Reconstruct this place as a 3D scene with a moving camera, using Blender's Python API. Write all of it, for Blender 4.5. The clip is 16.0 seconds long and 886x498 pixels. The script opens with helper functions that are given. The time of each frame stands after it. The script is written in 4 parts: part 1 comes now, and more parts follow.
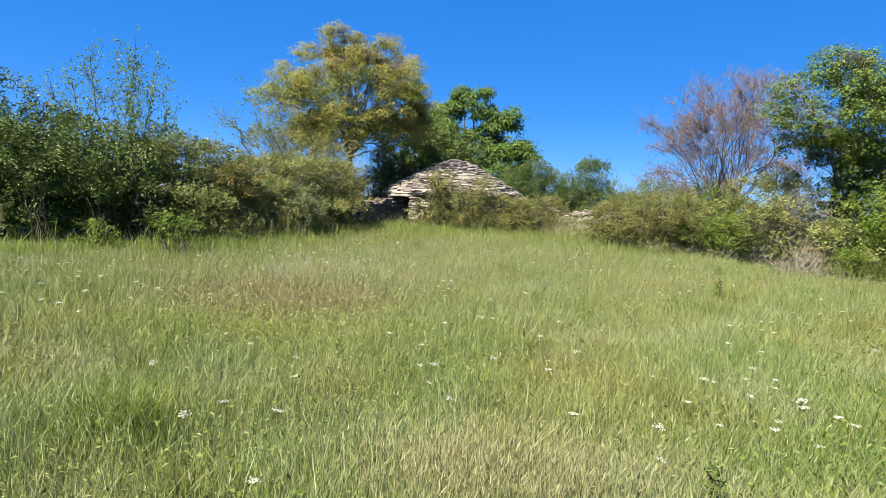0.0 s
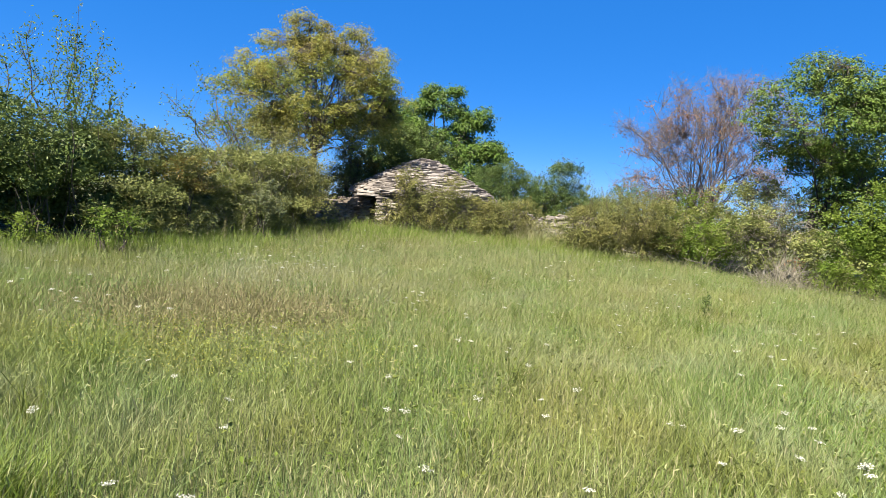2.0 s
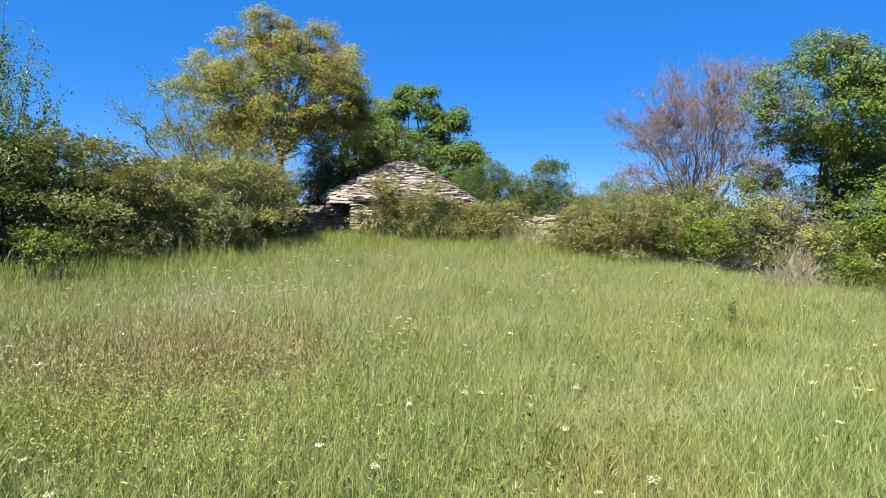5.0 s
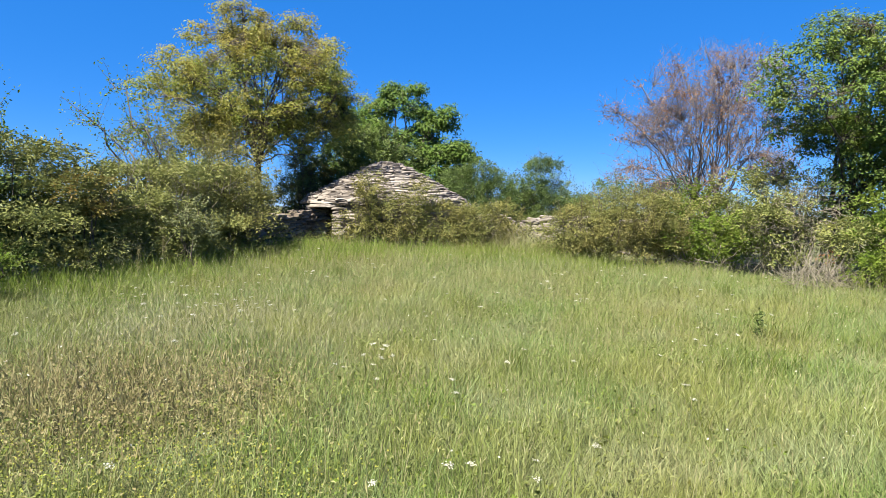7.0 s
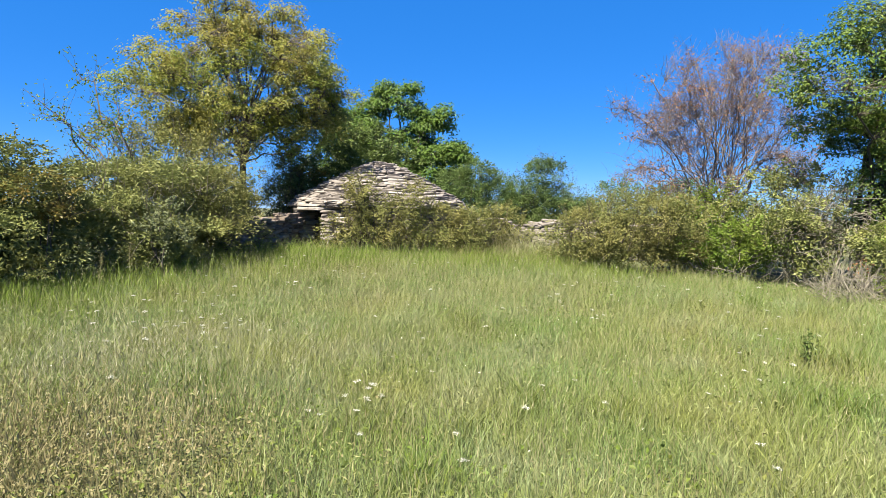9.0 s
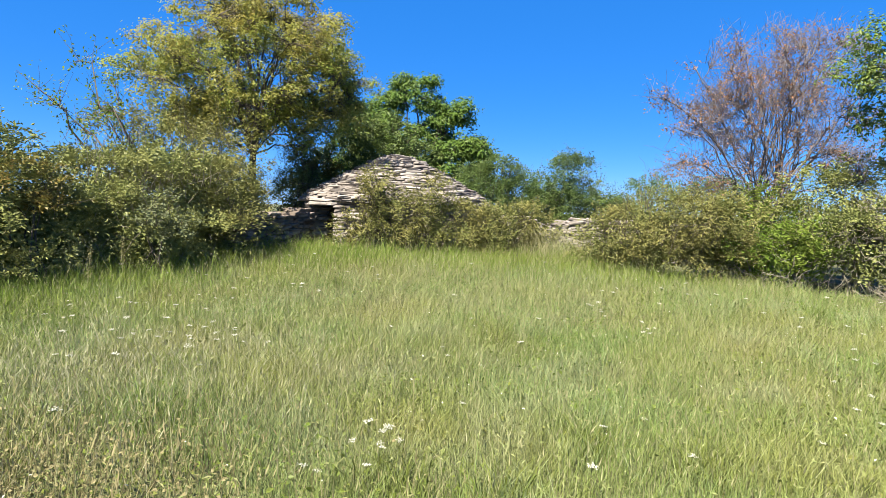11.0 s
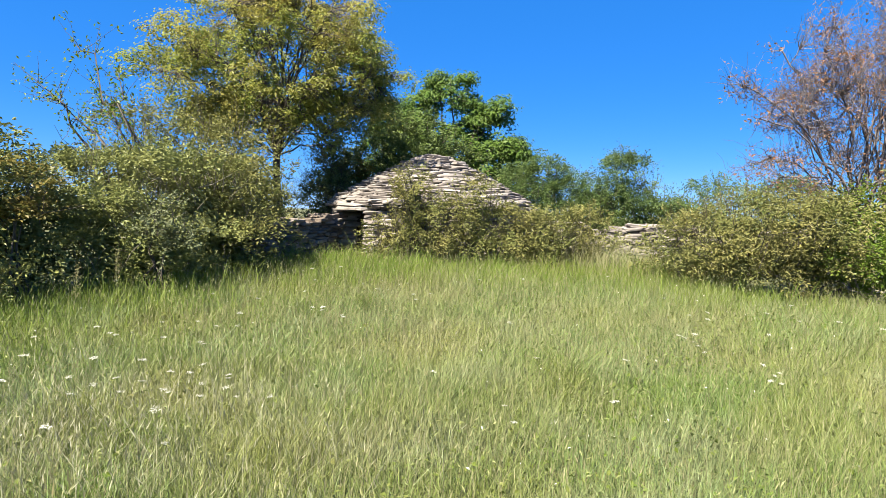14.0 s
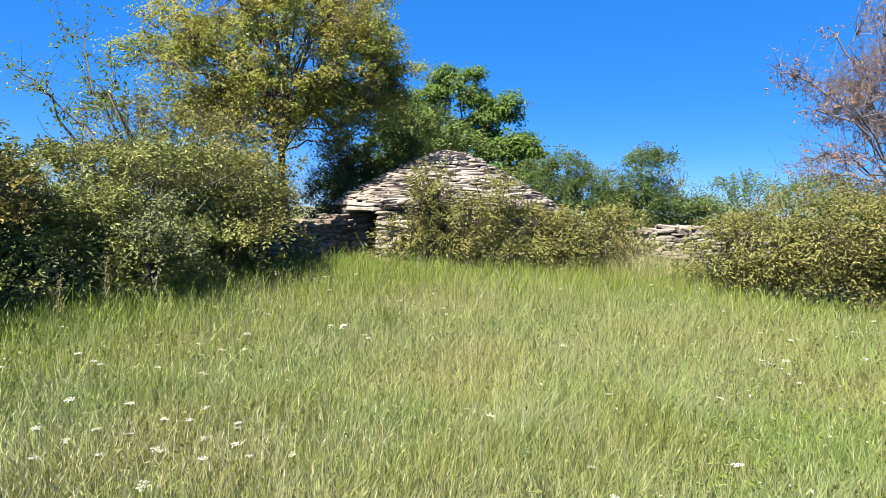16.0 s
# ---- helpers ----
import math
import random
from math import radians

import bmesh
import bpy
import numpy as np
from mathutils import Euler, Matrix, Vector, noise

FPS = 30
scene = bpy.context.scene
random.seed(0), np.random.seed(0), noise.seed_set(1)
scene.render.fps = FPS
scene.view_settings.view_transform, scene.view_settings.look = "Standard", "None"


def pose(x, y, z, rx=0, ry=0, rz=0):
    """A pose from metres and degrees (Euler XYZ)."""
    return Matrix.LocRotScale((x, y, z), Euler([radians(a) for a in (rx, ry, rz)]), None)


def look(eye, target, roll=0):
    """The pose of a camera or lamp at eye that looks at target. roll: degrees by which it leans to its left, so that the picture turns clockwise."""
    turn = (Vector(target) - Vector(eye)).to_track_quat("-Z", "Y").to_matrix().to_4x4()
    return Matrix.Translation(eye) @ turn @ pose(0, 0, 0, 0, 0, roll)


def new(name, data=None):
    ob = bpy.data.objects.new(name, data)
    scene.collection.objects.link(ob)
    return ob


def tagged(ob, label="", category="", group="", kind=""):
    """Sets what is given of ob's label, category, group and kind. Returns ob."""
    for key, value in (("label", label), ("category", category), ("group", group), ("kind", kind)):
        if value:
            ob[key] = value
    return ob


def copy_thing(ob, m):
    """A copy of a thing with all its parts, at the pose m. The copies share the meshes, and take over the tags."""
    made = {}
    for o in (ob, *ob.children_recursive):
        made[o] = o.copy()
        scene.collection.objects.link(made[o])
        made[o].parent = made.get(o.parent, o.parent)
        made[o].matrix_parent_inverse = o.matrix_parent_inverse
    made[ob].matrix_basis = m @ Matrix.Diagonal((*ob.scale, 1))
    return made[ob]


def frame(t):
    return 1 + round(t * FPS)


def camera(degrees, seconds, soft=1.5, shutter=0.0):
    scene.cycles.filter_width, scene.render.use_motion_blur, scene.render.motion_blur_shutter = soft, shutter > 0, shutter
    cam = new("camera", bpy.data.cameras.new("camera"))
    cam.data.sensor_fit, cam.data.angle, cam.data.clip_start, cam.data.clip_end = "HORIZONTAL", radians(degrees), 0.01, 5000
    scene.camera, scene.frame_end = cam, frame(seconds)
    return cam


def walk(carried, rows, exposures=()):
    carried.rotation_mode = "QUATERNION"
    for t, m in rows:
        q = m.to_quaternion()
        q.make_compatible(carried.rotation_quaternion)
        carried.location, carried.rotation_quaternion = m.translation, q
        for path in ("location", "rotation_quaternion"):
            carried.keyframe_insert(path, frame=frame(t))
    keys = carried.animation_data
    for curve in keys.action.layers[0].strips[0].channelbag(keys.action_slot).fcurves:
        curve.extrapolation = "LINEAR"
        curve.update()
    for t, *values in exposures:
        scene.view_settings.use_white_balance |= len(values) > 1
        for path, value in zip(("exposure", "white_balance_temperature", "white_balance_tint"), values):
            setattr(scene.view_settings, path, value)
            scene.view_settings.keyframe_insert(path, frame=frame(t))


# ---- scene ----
cam = camera(72.2, 16.0, 0.85)
PATH = [
    (0, (1.632, 0.303, 1.502), (1.457, 2.289, 1.342), 3.1),
    (0.5, (1.598, 0.572, 1.485), (1.43, 2.558, 1.323), 2.9),
    (1, (1.58, 0.776, 1.501), (1.416, 2.762, 1.339), 3.0),
    (1.5, (1.52, 1.001, 1.484), (1.385, 2.99, 1.324), 3.7),
    (2, (1.493, 1.178, 1.517), (1.43, 3.172, 1.366), 4.5),
    (2.5, (1.483, 1.408, 1.486), (1.456, 3.402, 1.34), 4.5),
    (3, (1.466, 1.662, 1.499), (1.449, 3.657, 1.352), 4.0),
    (3.5, (1.413, 1.871, 1.501), (1.398, 3.865, 1.355), 3.3),
    (4, (1.338, 2.086, 1.526), (1.332, 4.081, 1.384), 2.9),
    (4.2, (1.323, 2.145, 1.535), (1.322, 4.14, 1.397), 2.7),
    (6.3, (1.335, 3.135, 1.552), (1.358, 5.131, 1.417), 1.6),
    (6.5, (1.351, 3.232, 1.554), (1.379, 5.227, 1.42), 1.5),
    (7, (1.427, 3.532, 1.564), (1.461, 5.528, 1.433), 1.1),
    (7.5, (1.455, 3.745, 1.59), (1.496, 5.741, 1.462), 0.9),
    (8, (1.417, 4.034, 1.587), (1.468, 6.029, 1.463), 0.9),
    (8.2, (1.421, 4.123, 1.61), (1.476, 6.118, 1.484), 0.9),
    (10.3, (1.322, 5.231, 1.539), (1.358, 7.227, 1.422), 2.0),
    (10.5, (1.314, 5.3, 1.544), (1.349, 7.296, 1.424), 2.1),
    (11, (1.291, 5.549, 1.543), (1.294, 7.545, 1.413), 1.9),
    (11.5, (1.278, 5.777, 1.572), (1.216, 7.771, 1.436), 1.5),
    (12, (1.228, 6.011, 1.588), (1.144, 8.005, 1.455), 1.1),
    (12.5, (1.195, 6.24, 1.61), (1.106, 8.234, 1.485), 0.9),
    (13, (1.178, 6.536, 1.593), (1.084, 8.53, 1.473), 0.7),
    (13.5, (1.156, 6.776, 1.586), (1.057, 8.77, 1.465), 1.1),
    (14, (1.084, 7.039, 1.572), (0.981, 9.033, 1.451), 1.7),
    (14.5, (1.054, 7.267, 1.586), (0.951, 9.261, 1.462), 1.9),
    (15, (1.012, 7.549, 1.604), (0.909, 9.543, 1.479), 1.6),
    (15.5, (0.9, 7.737, 1.617), (0.798, 9.73, 1.495), 1.6),
    (16, (0.659, 7.924, 1.616), (0.559, 9.917, 1.487), 1.7),
]
walk(cam, [(t, look(e, g, r)) for t, e, g, r in PATH], [(0, 2.08), (8, 2.12), (12, 2.24), (16, 2.25)])

# ---- light ----
SUN_TO = Vector((-0.6, -0.8, 1.45)).normalized()
world = bpy.data.worlds.new("sky")
scene.world = world
world.use_nodes = True
wn = world.node_tree.nodes
sky = wn.new("ShaderNodeTexSky")
sky.sky_type = "NISHITA"
sky.sun_disc = False
sky.sun_elevation = math.asin(SUN_TO.z)
sky.sun_rotation = math.atan2(SUN_TO.x, SUN_TO.y) % (2 * math.pi)
sky.altitude, sky.air_density, sky.dust_density, sky.ozone_density = 1500, 0.8, 0.0, 8.0
tone = wn.new("ShaderNodeHueSaturation")
tone.inputs["Hue"].default_value = 0.501
tone.inputs["Saturation"].default_value = 1.22
world.node_tree.links.new(sky.outputs[0], tone.inputs["Color"])
clear = wn.new("ShaderNodeMix")
clear.data_type = "RGBA"
clear.inputs["Factor"].default_value = 0.6
clear.inputs["B"].default_value = (0.14, 1.2, 4.15, 1)
world.node_tree.links.new(tone.outputs[0], clear.inputs["A"])
world.node_tree.links.new(clear.outputs["Result"], wn["Background"].inputs["Color"])
wn["Background"].inputs["Strength"].default_value = 0.05
sun = new("sun", bpy.data.lights.new("sun", "SUN"))
sun.data.energy, sun.data.angle, sun.data.color = 5.0, radians(0.5), (1.0, 0.915, 0.73)
sun.matrix_world = look(SUN_TO * 60, (0, 0, 0))


# ---- materials ----
def shader(name):
    m = bpy.data.materials.new(name)
    m.use_nodes = True
    n, l = m.node_tree.nodes, m.node_tree.links
    return m, n, l, n["Principled BSDF"]


def ramp(n, stops):
    r = n.new("ShaderNodeValToRGB")
    while len(r.color_ramp.elements) < len(stops):
        r.color_ramp.elements.new(0.5)
    for e, (p, c) in zip(r.color_ramp.elements, stops):
        e.position, e.color = p, (*c, 1)
    return r


PALER = 0.54  # how the tones below stand to the real albedo


def leafy(name, colours, tint=(0.3, 0.24, 0.05), tint_amount=0.4, patch=0.8, rough=0.45, through_light=0.3, high=None, pale=None, alike=0.5, gloss=0.16):
    """Leaves or blades: each takes one of the colours, near ones alike, and patches lean to the tint. high: (z0, z1), between which the tint grows."""
    m, n, l, b = shader(name)
    colours = [tuple(v * PALER for v in c) for c in colours]
    tint, pale = tuple(v * PALER for v in tint), pale and tuple(v * PALER for v in pale)
    geo = n.new("ShaderNodeNewGeometry")
    r = ramp(n, [(i / max(1, len(colours) - 1), c) for i, c in enumerate(colours)])
    spray = n.new("ShaderNodeTexNoise")
    spray.inputs["Scale"].default_value, spray.inputs["Detail"].default_value = 3.4, 2
    l.new(geo.outputs["Position"], spray.inputs["Vector"])
    wide = n.new("ShaderNodeMapRange")
    wide.inputs["From Min"].default_value, wide.inputs["From Max"].default_value = 0.3, 0.7
    l.new(spray.outputs["Fac"], wide.inputs["Value"])
    pick = n.new("ShaderNodeMix")
    pick.inputs["Factor"].default_value = alike
    l.new(geo.outputs["Random Per Island"], pick.inputs["A"]), l.new(wide.outputs[0], pick.inputs["B"])
    l.new(pick.outputs["Result"], r.inputs[0])
    tex = n.new("ShaderNodeTexNoise")
    tex.inputs["Scale"].default_value, tex.inputs["Detail"].default_value = patch, 4
    l.new(geo.outputs["Position"], tex.inputs["Vector"])
    mr = n.new("ShaderNodeMapRange")
    mr.inputs["From Min"].default_value, mr.inputs["From Max"].default_value = 0.42, 0.66
    mr.inputs["To Max"].default_value = tint_amount
    l.new(tex.outputs["Fac"], mr.inputs["Value"])
    factor = mr.outputs[0]
    if high:
        sep = n.new("ShaderNodeSeparateXYZ")
        l.new(geo.outputs["Position"], sep.inputs[0])
        up = n.new("ShaderNodeMapRange")
        up.inputs["From Min"].default_value, up.inputs["From Max"].default_value = high
        up.inputs["To Max"].default_value = 0.45
        l.new(sep.outputs["Z"], up.inputs["Value"])
        add = n.new("ShaderNodeMath")
        add.use_clamp = True
        l.new(factor, add.inputs[0]), l.new(up.outputs[0], add.inputs[1])
        factor = add.outputs[0]
    mix = n.new("ShaderNodeMix")
    mix.data_type = "RGBA"
    l.new(factor, mix.inputs["Factor"])
    l.new(r.outputs[0], mix.inputs["A"])
    mix.inputs["B"].default_value = (*tint, 1)
    colour = mix.outputs["Result"]
    if pale:
        t2 = n.new("ShaderNodeTexNoise")
        t2.inputs["Scale"].default_value, t2.inputs["Detail"].default_value = 1.1, 5
        shift = n.new("ShaderNodeVectorMath")
        shift.inputs[1].default_value = (17, 31, 5)
        l.new(geo.outputs["Position"], shift.inputs[0]), l.new(shift.outputs[0], t2.inputs["Vector"])
        m2 = n.new("ShaderNodeMapRange")
        m2.inputs["From Min"].default_value, m2.inputs["From Max"].default_value, m2.inputs["To Max"].default_value = 0.5, 0.68, 0.55
        l.new(t2.outputs["Fac"], m2.inputs["Value"])
        mix2 = n.new("ShaderNodeMix")
        mix2.data_type = "RGBA"
        l.new(m2.outputs[0], mix2.inputs["Factor"]), l.new(colour, mix2.inputs["A"])
        mix2.inputs["B"].default_value = (*pale, 1)
        colour = mix2.outputs["Result"]
    l.new(colour, b.inputs["Base Color"])
    b.inputs["Roughness"].default_value = rough
    b.inputs["Specular IOR Level"].default_value = gloss
    tr = n.new("ShaderNodeBsdfTranslucent")
    l.new(colour, tr.inputs["Color"])
    ms = n.new("ShaderNodeMixShader")
    ms.inputs[0].default_value = through_light
    l.new(b.outputs[0], ms.inputs[1]), l.new(tr.outputs[0], ms.inputs[2])
    l.new(ms.outputs[0], n["Material Output"].inputs["Surface"])
    return m


def bark(name, dark, light, scale=14):
    m, n, l, b = shader(name)
    co = n.new("ShaderNodeTexCoord")
    mp = n.new("ShaderNodeMapping")
    mp.inputs["Scale"].default_value = (1, 1, 0.25)
    l.new(co.outputs["Object"], mp.inputs[0])
    tex = n.new("ShaderNodeTexNoise")
    tex.inputs["Scale"].default_value, tex.inputs["Detail"].default_value = scale, 6
    l.new(mp.outputs[0], tex.inputs["Vector"])
    r = ramp(n, [(0.3, tuple(v * PALER for v in dark)), (0.7, tuple(v * PALER for v in light))])
    l.new(tex.outputs["Fac"], r.inputs[0]), l.new(r.outputs[0], b.inputs["Base Color"])
    bump = n.new("ShaderNodeBump")
    bump.inputs["Strength"].default_value, bump.inputs["Distance"].default_value = 0.6, 0.02
    l.new(tex.outputs["Fac"], bump.inputs["Height"]), l.new(bump.outputs[0], b.inputs["Normal"])
    b.inputs["Roughness"].default_value = 0.9
    return m


def stone_material(name, low, mid, top):
    """Weathered limestone: a tone for each stone, lichen blotches and grain."""
    m, n, l, b = shader(name)
    info, geo = n.new("ShaderNodeObjectInfo"), n.new("ShaderNodeNewGeometry")
    tex = n.new("ShaderNodeTexNoise")
    tex.inputs["Scale"].default_value, tex.inputs["Detail"].default_value = 9, 8
    l.new(geo.outputs["Position"], tex.inputs["Vector"])
    add = n.new("ShaderNodeMath")
    l.new(info.outputs["Random"], add.inputs[0]), l.new(geo.outputs["Random Per Island"], add.inputs[1])
    half = n.new("ShaderNodeMath")
    half.operation = "FRACT"
    l.new(add.outputs[0], half.inputs[0])
    mixv = n.new("ShaderNodeMix")
    mixv.inputs["Factor"].default_value = 0.5
    l.new(half.outputs[0], mixv.inputs["A"]), l.new(tex.outputs["Fac"], mixv.inputs["B"])
    r = ramp(n, [(0.2, low), (0.5, mid), (0.8, top)])
    l.new(mixv.outputs["Result"], r.inputs[0])
    spots = n.new("ShaderNodeTexNoise")
    spots.inputs["Scale"].default_value, spots.inputs["Detail"].default_value = 3.2, 5
    l.new(geo.outputs["Position"], spots.inputs["Vector"])
    sr = n.new("ShaderNodeMapRange")
    sr.inputs["From Min"].default_value, sr.inputs["From Max"].default_value, sr.inputs["To Max"].default_value = 0.56, 0.68, 0.6
    l.new(spots.outputs["Fac"], sr.inputs["Value"])
    mix = n.new("ShaderNodeMix")
    mix.data_type = "RGBA"
    l.new(sr.outputs[0], mix.inputs["Factor"]), l.new(r.outputs[0], mix.inputs["A"])
    mix.inputs["B"].default_value = (0.085, 0.076, 0.068, 1)
    l.new(mix.outputs["Result"], b.inputs["Base Color"])
    bump = n.new("ShaderNodeBump")
    bump.inputs["Strength"].default_value, bump.inputs["Distance"].default_value = 0.7, 0.015
    l.new(tex.outputs["Fac"], bump.inputs["Height"]), l.new(bump.outputs[0], b.inputs["Normal"])
    b.inputs["Roughness"].default_value = 0.92
    return m


def soil_material():
    m, n, l, b = shader("soil_and_thatch")
    geo = n.new("ShaderNodeNewGeometry")
    fine, broad = n.new("ShaderNodeTexNoise"), n.new("ShaderNodeTexNoise")
    fine.inputs["Scale"].default_value, fine.inputs["Detail"].default_value = 30, 8
    broad.inputs["Scale"].default_value, broad.inputs["Detail"].default_value = 0.5, 5
    for t in (fine, broad):
        l.new(geo.outputs["Position"], t.inputs["Vector"])
    r1 = ramp(n, [(0.3, (0.022, 0.025, 0.009)), (0.55, (0.043, 0.05, 0.014)), (0.75, (0.1, 0.088, 0.04))])
    r2 = ramp(n, [(0.35, (0.05, 0.07, 0.018)), (0.7, (0.11, 0.1, 0.04))])
    l.new(fine.outputs["Fac"], r1.inputs[0]), l.new(broad.outputs["Fac"], r2.inputs[0])
    mix = n.new("ShaderNodeMix")
    mix.data_type = "RGBA"
    mix.inputs["Factor"].default_value = 0.5
    l.new(r1.outputs[0], mix.inputs["A"]), l.new(r2.outputs[0], mix.inputs["B"])
    l.new(mix.outputs["Result"], b.inputs["Base Color"])
    bump = n.new("ShaderNodeBump")
    bump.inputs["Strength"].default_value, bump.inputs["Distance"].default_value = 0.8, 0.04
    l.new(fine.outputs["Fac"], bump.inputs["Height"]), l.new(bump.outputs[0], b.inputs["Normal"])
    b.inputs["Roughness"].default_value = 1.0
    return m


M_SOIL = soil_material()
M_GRASS = leafy("grass_blades", [(0.135, 0.21, 0.046), (0.205, 0.305, 0.078), (0.295, 0.385, 0.125), (0.17, 0.265, 0.068), (0.26, 0.375, 0.155), (0.36, 0.415, 0.2)],
                (0.385, 0.36, 0.118), 0.58, 0.6, 0.42, 0.25, pale=(0.42, 0.46, 0.285), alike=0.4)
M_GLUME = leafy("curled_grass_leaves", [(0.24, 0.31, 0.1), (0.34, 0.39, 0.15), (0.43, 0.43, 0.21)], (0.38, 0.36, 0.15), 0.4, 0.7, 0.5, 0.25, alike=0.2)
M_LUSH = leafy("lush_grass_blades", [(0.17, 0.265, 0.035), (0.235, 0.345, 0.058), (0.31, 0.395, 0.088)], (0.33, 0.365, 0.085), 0.4, 0.8, 0.45, 0.33)
M_STRAW = leafy("straw_stalks", [(0.4, 0.4, 0.2), (0.48, 0.46, 0.27), (0.35, 0.39, 0.17), (0.44, 0.4, 0.22)], (0.4, 0.33, 0.18), 0.45, 0.7, 0.6, 0.25)
M_BLEACHED = leafy("bleached_stalks", [(0.42, 0.43, 0.28), (0.5, 0.49, 0.34), (0.36, 0.39, 0.23)], (0.44, 0.42, 0.29), 0.3, 0.8, 0.6, 0.25)
M_WEED = leafy("weed_leaves", [(0.1, 0.17, 0.03), (0.17, 0.25, 0.04), (0.24, 0.28, 0.06)], (0.27, 0.2, 0.09), 0.5, 0.6)
M_BROWN = leafy("brown_seed_heads", [(0.26, 0.235, 0.105), (0.35, 0.315, 0.165), (0.235, 0.25, 0.085)], (0.31, 0.25, 0.14), 0.45, 1.2, 0.6, 0.25)
M_YELLOW = leafy("yellow_petals", [(0.55, 0.5, 0.08), (0.62, 0.56, 0.12)], (0.5, 0.45, 0.08), 0.0)
M_CLOVER = leafy("clover_leaves", [(0.25, 0.32, 0.05), (0.34, 0.39, 0.075), (0.42, 0.42, 0.1)], (0.42, 0.38, 0.09), 0.5, 1.2)
M_HEDGE = leafy("hedge_leaves", [(0.14, 0.175, 0.056), (0.22, 0.26, 0.085), (0.32, 0.345, 0.116), (0.26, 0.3, 0.1)], (0.4, 0.395, 0.13), 0.35, 0.9, 0.45, 0.18, alike=0.8, gloss=0.16)
M_BRAMBLE = leafy("bramble_leaves", [(0.034, 0.06, 0.017), (0.078, 0.122, 0.033), (0.158, 0.225, 0.058), (0.105, 0.153, 0.044), (0.195, 0.258, 0.068)], (0.22, 0.275, 0.072), 0.4, 0.9, 0.45, 0.12, alike=0.75, gloss=0.16)
M_FRESH = leafy("fresh_leaves", [(0.138, 0.235, 0.03), (0.207, 0.316, 0.05), (0.287, 0.377, 0.07)], (0.31, 0.316, 0.07), 0.3, 0.9, 0.4, 0.4)
M_OLIVE = leafy("olive_yellow_leaves", [(0.17, 0.2, 0.06), (0.235, 0.26, 0.082), (0.315, 0.315, 0.11), (0.21, 0.243, 0.076)], (0.37, 0.3, 0.108), 0.38, 1.3, 0.45, 0.22, alike=0.8, gloss=0.16)
M_RUSTY = leafy("rusty_young_leaves", [(0.16, 0.17, 0.045), (0.26, 0.22, 0.06), (0.34, 0.22, 0.07)], (0.2, 0.2, 0.06), 0.5, 1.2, 0.45, 0.35)
M_AUTUMN = leafy("yellowing_leaves", [(0.18, 0.27, 0.052), (0.295, 0.39, 0.076), (0.45, 0.48, 0.11), (0.265, 0.37, 0.076)],
                 (0.57, 0.35, 0.13), 0.33, 0.9, 0.45, 0.5, high=(4.7, 8.0), alike=0.6, gloss=0.2)
M_MID = leafy("mid_green_leaves", [(0.115, 0.215, 0.042), (0.17, 0.29, 0.062), (0.235, 0.35, 0.075)], (0.26, 0.36, 0.085), 0.4, 0.6, 0.4, 0.45)
M_PALELEAF = leafy("pale_grey_leaves", [(0.16, 0.2, 0.09), (0.25, 0.28, 0.15), (0.12, 0.16, 0.05)], (0.2, 0.22, 0.1), 0.4, 1.2, 0.5, 0.25)
M_ELM = leafy("elm_leaves", [(0.11, 0.195, 0.04), (0.18, 0.285, 0.06), (0.27, 0.36, 0.08)], (0.31, 0.37, 0.08), 0.4, 0.8, 0.45, 0.35, alike=0.6)
M_BLUE = leafy("grey_green_leaves", [(0.11, 0.185, 0.055), (0.16, 0.25, 0.08), (0.215, 0.3, 0.09)], (0.25, 0.31, 0.09), 0.4, 0.9, 0.5, 0.35)
M_DEAD = leafy("dead_leaves", [(0.4, 0.17, 0.09), (0.5, 0.25, 0.12), (0.34, 0.2, 0.15), (0.52, 0.3, 0.13)], (0.4, 0.24, 0.17), 0.4, 1.2, 0.6, 0.35)
M_WHITE = leafy("white_petals", [(0.72, 0.73, 0.64), (0.9, 0.9, 0.8)], (0.8, 0.8, 0.7), 0.0, 1, 0.6, 0.25)
M_STEM = leafy("flower_stems", [(0.2, 0.28, 0.08), (0.26, 0.3, 0.1)], (0.25, 0.25, 0.1), 0.3)
M_BARK = bark("grey_brown_bark", (0.05, 0.042, 0.034), (0.17, 0.14, 0.11))
M_TWIG = bark("pinkish_grey_twigs", (0.13, 0.105, 0.11), (0.27, 0.235, 0.245), 25)
M_PALE = bark("bleached_dead_twigs", (0.2, 0.18, 0.14), (0.42, 0.38, 0.31), 25)
M_STONE = stone_material("dry_limestone", (0.11, 0.094, 0.087), (0.172, 0.152, 0.142), (0.235, 0.213, 0.202))
# Browner copy of the limestone with the wing wall's shade put into its tones.
M_SHADED = stone_material("shaded_brown_limestone", (0.075, 0.058, 0.046), (0.13, 0.104, 0.086), (0.21, 0.18, 0.16))
M_CORE = bark("rubble_in_shade", (0.09, 0.08, 0.07), (0.2, 0.17, 0.15), 8)


# ---- mesh tools ----
def ground_z(x, y):
    """The meadow: level at first, rising gently to the hut, with shallow hollows."""
    s = np.clip((np.asarray(y, float) - 10.0) / 8.5, 0, 1)
    far = np.clip((np.asarray(y, float) - 30) / 200, 0, 1)
    return 0.4 * s * s * (3 - 2 * s) + 0.02 * np.sin(x * 1.3 + 0.7 * np.sin(y)) * np.cos(y * 0.9) * (1 - far)


